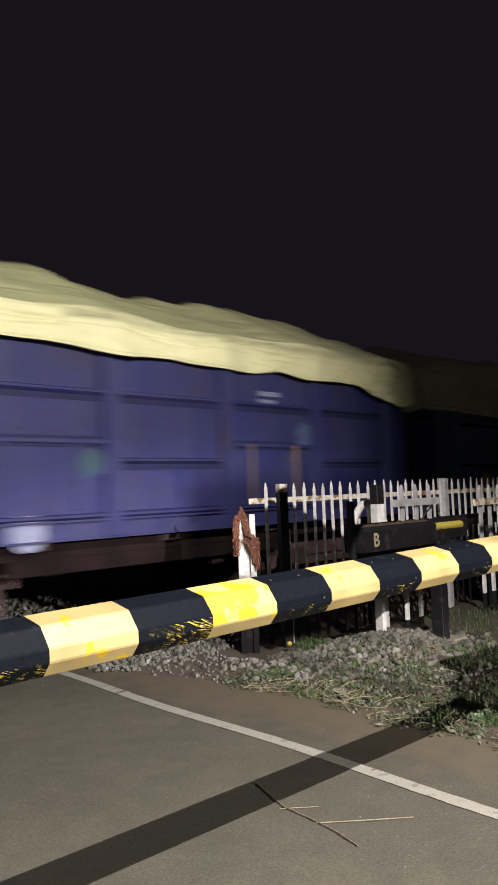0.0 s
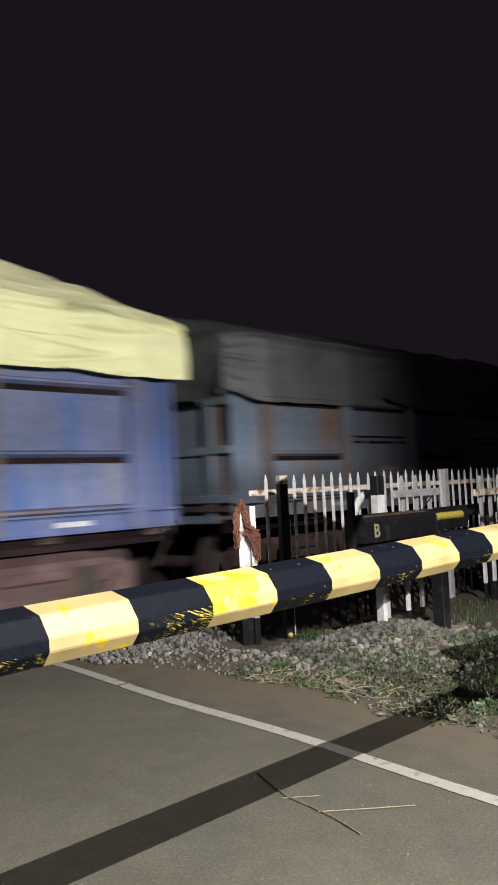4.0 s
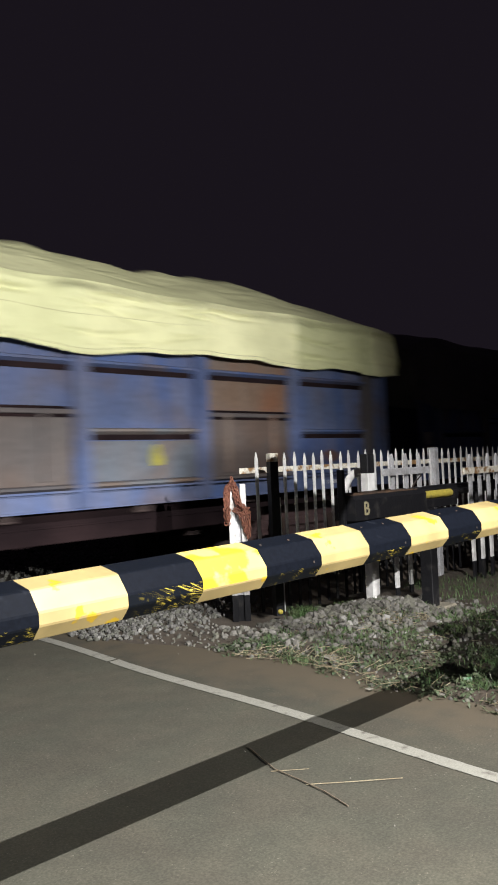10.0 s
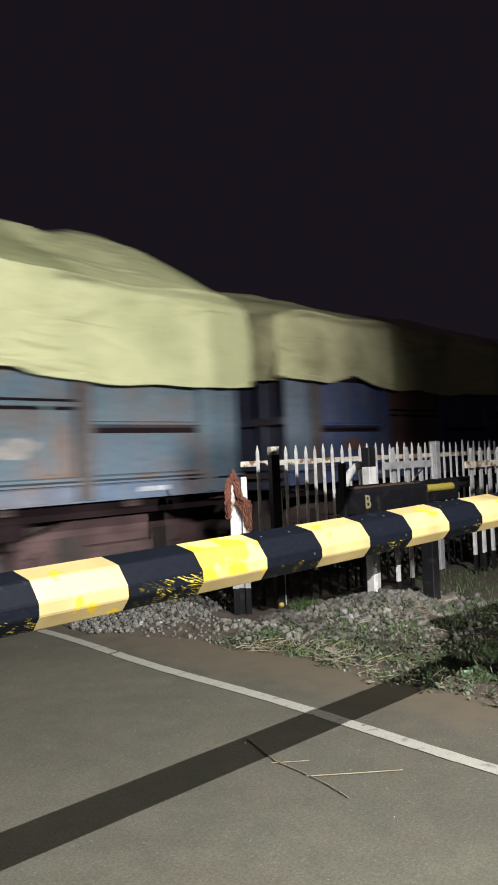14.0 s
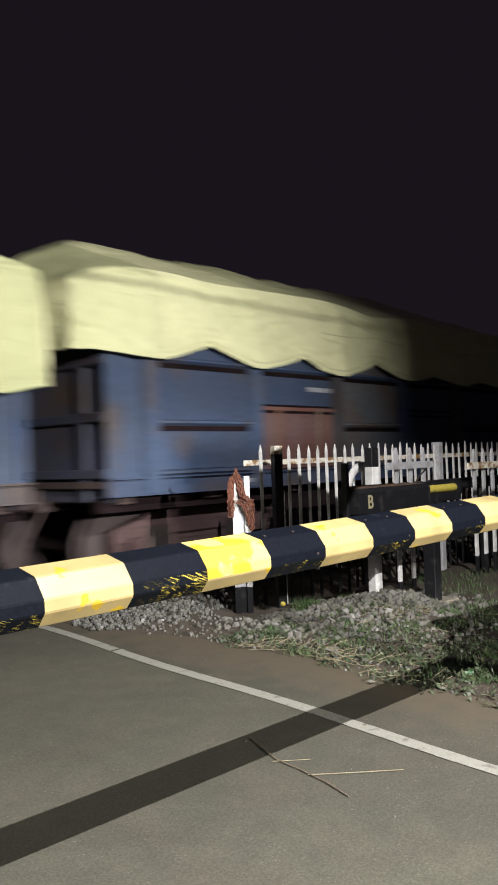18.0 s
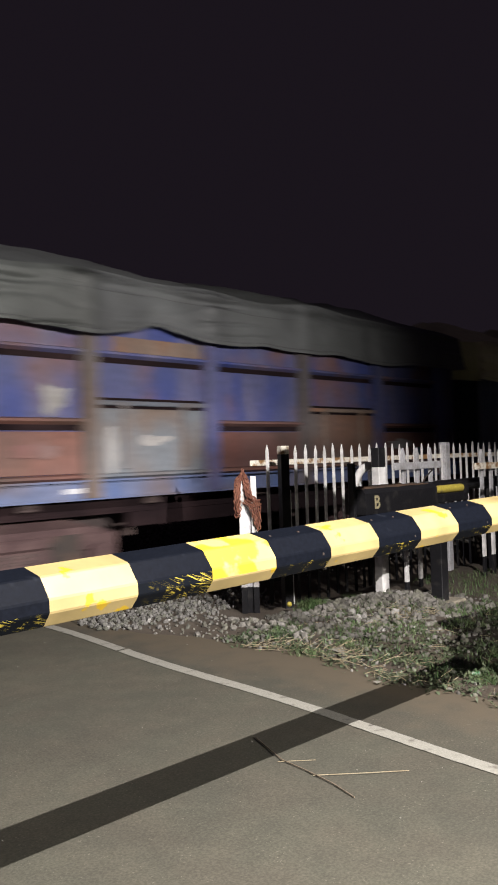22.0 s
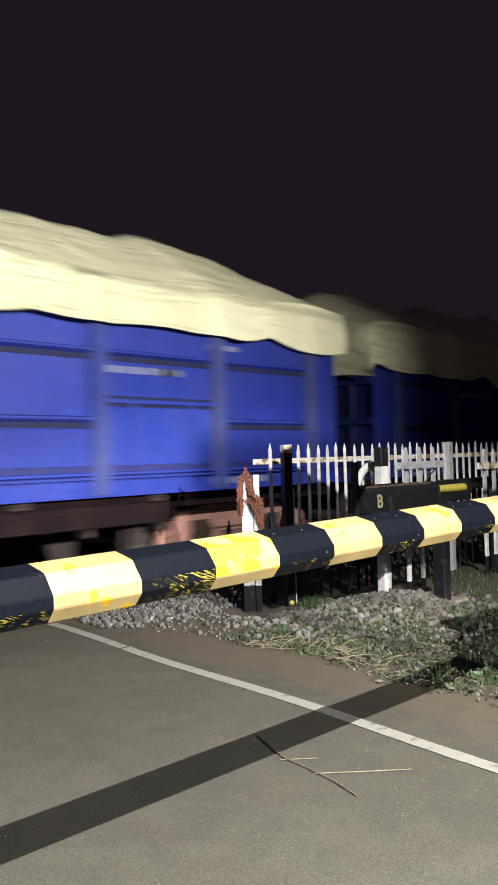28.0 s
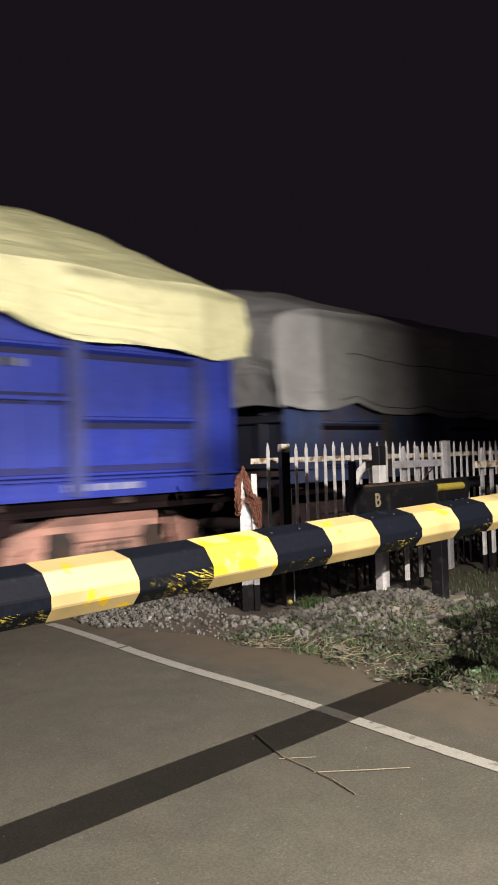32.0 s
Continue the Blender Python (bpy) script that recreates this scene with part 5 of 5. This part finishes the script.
            (sides[-1] if j < near else sides[1] if j >= nv - far else F).append((a, a + nv + 1, a + nv + 2, a + 1))
    # gathered ends: hang down from the last rib
    flaps = []
    for i, sx in ((0, -1), (nu, 1)):
        rib = [i * (nv + 1) + j for j in range(nv + 1)]
        EV, EF = [V[r] for r in rib], []
        prev = list(range(nv + 1))
        for step in range(1, 8):
            q = step / 7
            row = []
            for j, r in enumerate(rib):
                x, y, z = V[r]
                zb = hem + 0.02 + 0.10 * noise.noise((y * 1.4, ox, sx * 2.0))
                zn = z + (min(z, zb) - z) * q
                row.append(len(EV))
                EV.append((x - sx * (0.015 - 0.07 * math.sin(math.pi * q)) + 0.05 * noise.noise((y * 2.2 + ox, zn * 1.2, sx)), y, zn))
            for j in range(nv):
                EF.append((prev[j], prev[j + 1], row[j + 1], row[j]) if sx > 0 else (prev[j + 1], prev[j], row[j], row[j + 1]))
            prev = row
        fm = bpy.data.meshes.new("end_flap")
        fm.from_pydata(EV, [], EF)
        fm.materials.append(M[material])
        fm.polygons.foreach_set("use_smooth", [True] * len(fm.polygons))
        flaps.append(fm)
    me = bpy.data.meshes.new("tarpaulin")
    me.from_pydata(V, [], F)
    me.materials.append(M[material])
    me.polygons.foreach_set("use_smooth", [True] * len(me.polygons))
    tarp = new("tarpaulin", me)
    for faces in sides.values():
        used = sorted({v for f in faces for v in f})
        at = {v: n for n, v in enumerate(used)}
        sm = bpy.data.meshes.new("side_drape")
        sm.from_pydata([V[v] for v in used], [], [tuple(at[v] for v in f) for f in faces])
        sm.materials.append(M[material])
        sm.polygons.foreach_set("use_smooth", [True] * len(sm.polygons))
        part("side_drape", sm, None, tarp)
    # stitched seams along the near side, in the stretches where they show
    for row, start, stop in ((near - rg.randint(14, 24), rg.randint(0, 60), rg.randint(80, 140)), (3, rg.randint(0, 30), rg.randint(100, 150))):
        EV, EF = [], []
        for i in range(start, stop + 1):
            a, b = Vector(V[i * (nv + 1) + row]), Vector(V[i * (nv + 1) + row + 1])
            for q in (0.0, 0.45):
                c = a.lerp(b, q)
                EV.append((c.x, c.y - 0.004, c.z))
            if i > start:
                n = len(EV)
                EF.append((n - 4, n - 2, n - 1, n - 3))
        sm = bpy.data.meshes.new("seam")
        sm.from_pydata(EV, [], EF)
        sm.materials.append(M["stitch_dark" if material in ("tarp_grey", "tarp_black", "tarp_silver") else "stitch"])
        part("seam", sm, None, tarp, "dark stitched seam")
    tarp.matrix_basis = pose(0, TRACK_Y, 0)
    for fm in flaps:
        part("end_flap", fm, None, tarp)
    return tagged(tarp, label, "tarpaulin", "tarpaulins of the goods train")


# number: paint, bogie paint, patched panels, tarpaulin, hem height, crest height
GREEN = "creased greenish tarpaulin over the heaped wagon load"
YEL = "sagging yellow tarpaulin over the heaped wagon load"
GRY = "dull grey tarpaulin over the heaped wagon load"
TRAIN = [
    (-1, "navy", "bogie_dark", {}, "tarp_yellow", 3.0, 4.15),
    (0, "navy", "bogie_dark", {2: "navy"}, "tarp_yellow", 3.03, 4.20),
    (1, "steel_blue", "bogie_dark", {0: "steel_blue", 1: "pale_blue"}, "tarp_yellow", 2.72, 4.10),
    (2, "mid_blue", "bogie_dark", {10: "grey_blue", 3: "steel_blue", "sole": "mid_blue"}, "tarp_yellow", 2.72, 4.30),
    (3, "pale_blue", "bogie_dark", {2: "mid_blue"}, "tarp_grey", 2.55, 3.92),
    (4, "oxide", "bogie_dark", {}, "tarp_green", 2.20, 4.08),
    (5, "brown_grey", "bogie_dark", {"end": "grey_blue"}, "tarp_green", 2.78, 4.28),
    (6, "mid_blue", "bogie_dark", {11: "brown_grey", 12: "grey_blue", 3: "rust_panel", 13: "brown_grey"}, "tarp_yellow", 2.73, 4.16),
    (7, "mid_blue", "bogie_dark", {2: "violet_blue"}, "tarp_black", 2.25, 3.8),
    (8, "teal_blue", "bogie_dark", {1: "brown_grey", 12: "grey_blue", 10: "brown_grey", "sole": "pale_blue"}, "tarp_green", 2.34, 4.24),
    (9, "mid_blue", "bogie_dark", {1: "red_panel", "end": "pale_blue"}, "tarp_dirty", 2.45, 3.95),
    (10, "slate_blue", "bogie_dark", {2: "mid_blue", 3: "grey_blue", 11: "brown_grey", 12: "teal_blue", "sole": "brown_grey"}, "tarp_yellow", 2.42, 4.33),
    (11, "slate_blue", "bogie_dark", {11: "red_panel", 2: "grey_blue"}, "tarp_yellow", 2.62, 4.23),
    (12, "mid_blue", "bogie_dark", {10: "rust_panel", 12: "rust_panel"}, "tarp_yellow", 2.64, 4.21),
    (13, "violet_blue", "bogie_dark", {11: "grey_blue", 10: "oxide", 12: "oxide", 13: "rust_panel", 14: "oxide", "sole": "mid_blue"}, "tarp_grey", 2.80, 3.95),
    (14, "pale_blue", "bogie_dark", {2: "slate_blue", 12: "teal_blue", 13: "teal_blue", 11: "teal_blue"}, "tarp_dirty", 2.68, 4.14),
    (15, "royal", "bogie_red", {}, "tarp_cream", 2.75, 4.17),
    (16, "royal", "bogie_red", {}, "tarp_cream", 2.86, 4.34),
    (17, "royal", "bogie_red", {}, "tarp_cream", 2.58, 4.26),
    (18, "royal", "bogie_red", {}, "tarp_yellow", 2.72, 4.34),
    (19, "mid_blue", "bogie_dark", {}, "tarp_silver", 2.08, 3.95),
    (20, "mid_blue", "bogie_dark", {}, "tarp_grey", 2.3, 3.85),
    (21, "steel_blue", "bogie_dark", {}, "tarp_yellow", 2.5, 3.9),
]
LOOK = {"teal_blue": "faded teal blue", "slate_blue": "grimy slate blue", "navy": "navy blue", "steel_blue": "weathered steel blue", "mid_blue": "weathered mid blue", "pale_blue": "faded pale blue", "oxide": "dull red oxide", "brown_grey": "grimy grey-brown", "grey_blue": "faded grey-blue rust-stained", "violet_blue": "rusty violet-blue", "royal": "clean royal blue"}
wagons, tarps = {}, {}
for k, main, frame_mat, odd, cover, hem, crest in TRAIN:
    patched = " with patched brown panels" if any(v in ("rust_panel", "red_panel", "brown_grey") for v in odd.values()) else " with ribbed steel sides"
    wagons[k] = build_wagon(k, main, frame_mat, odd, LOOK[main] + " open goods wagon" + patched)
    tarps[k] = build_tarp(k, cover, hem, crest, GRY if cover in ("tarp_grey", "tarp_black", "tarp_silver") else GREEN if cover == "tarp_green" else YEL)

# markings on the sides
M["dull_white"] = worn("dull_white_paint", (0.24, 0.235, 0.23), (0.14, 0.13, 0.125), 0.6, 0.5, 0.7, 8, 50)
M["olive"] = worn("olive_yellow_paint", (0.24, 0.22, 0.03), (0.16, 0.15, 0.04), 0.6, 0.5, 0.7, 6, 40)
M["ochre"] = worn("orange_yellow_paint", (0.50, 0.30, 0.03), (0.40, 0.22, 0.04), 0.6, 0.5, 0.7, 6, 40)
M["faint"] = worn("faint_white_stencil", (0.20, 0.22, 0.34), (0.10, 0.12, 0.25), 0.6, 0.5, 0.7, 20, 60)
bars(wagons[0], 1.5, 2.74, [[0.4], [0.3]], M["faint"])
for k in (15, 16, 17, 18):
    for x in (-2.28, 1.0, 1.66):
        bars(wagons[k], x if k != 15 else x - 1.4, 2.42, [[0.14, 0.10, 0.16, 0.12, 0.1, 0.16]] if x != 1.66 else [[0.3]], M["faint"], 0.075)
    bars(wagons[k], -3.9, 1.23, [[0.34, 0.26], [0.5]], M["mark"], 0.045, -1.5585)
    bars(wagons[k], 2.45, 1.21, [[0.35, 0.2, 0.3]], M["faint"], 0.07, -1.5585)
bars(wagons[16], 2.45, 2.76, [[0.2, 0.25]], M["faint"])
mark(wagons[7], 0.28, 0.20, -4.72, 1.78, M["dull_white"], -1.60)
mark(wagons[7], 0.28, 0.16, -4.72, 1.58, M["red_panel"], -1.60)
mark(wagons[16], 0.55, 0.12, -1.5, 1.2, M["mark"], -1.5585)
mark(wagons[16], 0.30, 0.18, 1.08, 0.86, M["litter"], -1.33)
mark(wagons[17], 0.26, 0.24, -0.4, 1.60, M["litter"], -1.60)
mark(wagons[18], 0.46, 0.32, -0.06, 1.61, M["litter"], -1.60)
ring = part("roundel", tube(bmesh.new(), (0, 0, 0), (0, -0.006, 0), 0.19, 24), M["faint"], wagons[0], "faint pale roundel")
ring.location = (-1.86, -1.553, 1.21)
for r, y, mat, name in ((0.31, -1.600, "mark", "disc_rim"), (0.25, -1.606, "yellow", "round_mark")):
    o = part(name, tube(bmesh.new(), (0, 0, 0), (0, -0.006, 0), r, 28), M[mat], wagons[1], "yellow painted disc" if r < 0.3 else "pale rim of the disc")
    o.location = (3.31, y, 2.27)
bars(wagons[5], 3.05, 2.82, [[0.3, 0.3]], M["dull_white"], 0.13)
bars(wagons[5], 2.95, 2.30, [[0.6], [0.2, 0.35], [0.25, 0.35]], M["dull_white"], 0.06)
bars(wagons[5], 2.95, 1.66, [[0.6], [0.5]], M["dull_white"], 0.06, -1.57)
mark(wagons[5], 0.26, 0.30, -4.72, 1.88, M["yellow"], -1.545)
mark(wagons[5], 0.62, 0.34, -3.2, 1.63, M["ochre"], -1.5585)
mark(wagons[5], 0.5, 0.13, 1.5, 1.2, M["steel_blue"], -1.5585)
mark(wagons[10], 0.40, 0.30, -0.2, 2.18, M["olive"], -1.545)
bars(wagons[9], 1.3, 1.20, [[0.3, 0.25]], M["mark"], 0.07, -1.5585)
mark(wagons[13], 1.5, 0.17, -1.5, 2.70, M["rust_panel"], -1.54)
mark(wagons[14], 1.44, 0.24, 0.06, 1.28, M["rust_panel"], -1.59)
bars(wagons[12], -4.1, 2.0, [[0.3], [0.3], [0.3]], M["faint"], 0.06, -1.63)
for k in (2, 8, 10, 11):
    bars(wagons[k], -1.5, 2.36, [[0.4, 0.3]], M["mark"], 0.06)
for k in range(1, 15):
    bars(wagons[k], -2.9, 1.20, [[0.22, 0.12]], M["mark"], 0.05, -1.5585)
    bars(wagons[k], 3.3, 1.20, [[0.14, 0.2]], M["mark"], 0.05, -1.5585)


def rag(parent, x, z, w, h, seed, mat="rag_blue", label="torn blue plastic scrap"):
    """A torn scrap of sheet caught on the side."""
    bm = bmesh.new()
    bmesh.ops.create_grid(bm, x_segments=8, y_segments=8, size=0.5)
    for v in bm.verts:
        n = noise.noise((v.co.x * 3 + seed, v.co.y * 3, 1.0))
        v.co = Vector((v.co.x * w * (0.75 + 0.5 * v.co.y) + 0.05 * n, -0.03 + 0.05 * n, v.co.y * h + 0.04 * noise.noise((v.co.x * 5, seed, 0.0))))
    bmesh.ops.solidify(bm, geom=bm.faces[:], thickness=0.003)
    o = part("rag", bm, M[mat], parent, label)
    o.location = (x, -1.60, z)


def blotch(parent, x, z, w, h, material, seed, y=-1.553):
    """Remains of a painted sign: an uneven flat patch of paint."""
    ring = []
    for i in range(14):
        a = 2 * math.pi * i / 14
        r = 0.5 * (1 + 0.7 * noise.noise((math.cos(a) * 1.7 + seed, math.sin(a) * 1.7, seed)))
        ring.append((w * r * math.cos(a), h * r * math.sin(a)))
    bm = prism(bmesh.new(), ring, "y", -0.002, 0.002)
    o = part("paint_patch", bm, material, parent)
    o.location = (x, y, z)


M["dull_green"] = worn("dull_green_paint", (0.03, 0.07, 0.08), (0.03, 0.05, 0.12), 0.6, 0.4, 0.7, 5, 40)
M["green"] = worn("green_paint", (0.06, 0.20, 0.07), (0.12, 0.16, 0.10), 0.6, 0.5, 0.7, 8, 50)
BLOTCHES = [
    (0, -1.09, 1.86, 0.5, 0.24, "dull_green"), (0, 0.91, 1.81, 0.3, 0.2, "dull_green"), (0, 2.4, 2.2, 0.6, 0.3, "mid_blue"), (1, -4.68, 1.52, 0.24, 0.2, "red_panel"), (1, 2.7, 1.22, 0.5, 0.10, "dull_white"), (1, -3.5, 1.2, 0.6, 0.10, "pale_blue"),
    (4, -4.7, 1.62, 0.34, 0.5, "grey_blue"), (4, -4.7, 1.92, 0.26, 0.12, "dull_white"), (5, -2.56, 1.86, 0.2, 0.34, "mid_blue"), (5, -0.93, 1.9, 0.14, 0.26, "dull_white"), (5, 1.0, 2.0, 0.12, 0.22, "dull_white"), (7, 4.35, 1.81, 0.24, 0.2, "dull_white"),
    (8, -3.95, 2.12, 0.5, 0.2, "rust_panel"), (6, 0.15, 1.62, 0.16, 0.2, "olive"), (13, -3.0, 2.13, 0.3, 0.3, "dull_white"), (13, -2.3, 1.6, 0.16, 0.5, "dull_white"), (14, 0.2, 2.12, 1.0, 0.34, "mid_blue"), (14, -2.5, 1.26, 0.5, 0.10, "dull_white"),
    (1, -3.27, 1.57, 0.42, 0.26, "yellow"), (1, -4.6, 1.72, 0.26, 0.2, "green"), (4, 1.7, 1.6, 0.4, 0.14, "rust_panel"),
    (12, 3.2, 1.52, 0.34, 0.10, "red_panel"), (12, 3.9, 1.66, 0.24, 0.16, "green"), (12, 3.2, 1.66, 0.42, 0.12, "dull_white"), (12, 2.0, 1.6, 0.3, 0.3, "red_panel"),
    (6, 3.4, 1.56, 0.5, 0.14, "red_panel"),
    (13, 3.2, 1.62, 0.7, 0.16, "dull_white"), (13, 3.7, 1.50, 0.4, 0.12, "dull_green"), (13, -3.2, 1.6, 0.5, 0.2, "red_panel"), (13, -1.7, 1.7, 0.4, 0.12, "dull_white"),
    (10, -1.7, 1.6, 0.5, 0.16, "dull_white"), (8, 1.8, 1.66, 0.5, 0.2, "dull_white"),
    (9, 1.6, 2.2, 0.5, 0.2, "dull_white"), (9, -3.4, 1.62, 0.5, 0.16, "red_panel"), (2, 1.6, 1.65, 0.5, 0.16, "rust_panel"), (3, -1.6, 1.6, 0.5, 0.2, "dull_white"),
]
for i, (k, x, z, w, h, mat) in enumerate(BLOTCHES):
    blotch(wagons[k], x, z, w, h, M[mat], i * 3.7, -1.566)
M["rag_blue"] = worn("blue_plastic", (0.05, 0.18, 0.55), (0.12, 0.28, 0.60), 0.4, 0.5, 0.6, 6, 40)
rag(wagons[4], 3.0, 1.0, 0.34, 0.30, 2.0)
rag(wagons[4], 2.72, 1.84, 0.20, 0.72, 3.0, "dull_white", "dirty pale rag hanging from the tarpaulin")
rag(wagons[12], -3.75, 1.12, 0.2, 0.26, 5.0)
rag(wagons[12], 1.25, 1.89, 0.2, 0.2, 9.0)


def motions():
    times = [0.5 * i for i in range(65)]
    spin = [0.1 * i for i in range(321)]
    for k in wagons:
        for thing in (wagons[k], tarps[k]):
            walk(thing, [(t, pose(wagon_x(k, t), TRACK_Y, 0)) for t in times])
        for bogie in [c for c in wagons[k].children if c.name.startswith("bogie")]:
            for w in [c for c in bogie.children if c.name.startswith("wheelset")]:
                x = w.location.x
                walk(w, [(t, pose(x, 0, 0.5) @ Matrix.Rotation(-(gaps_passed(t) * PITCH) / 0.5, 4, "Y")) for t in spin])


motions()
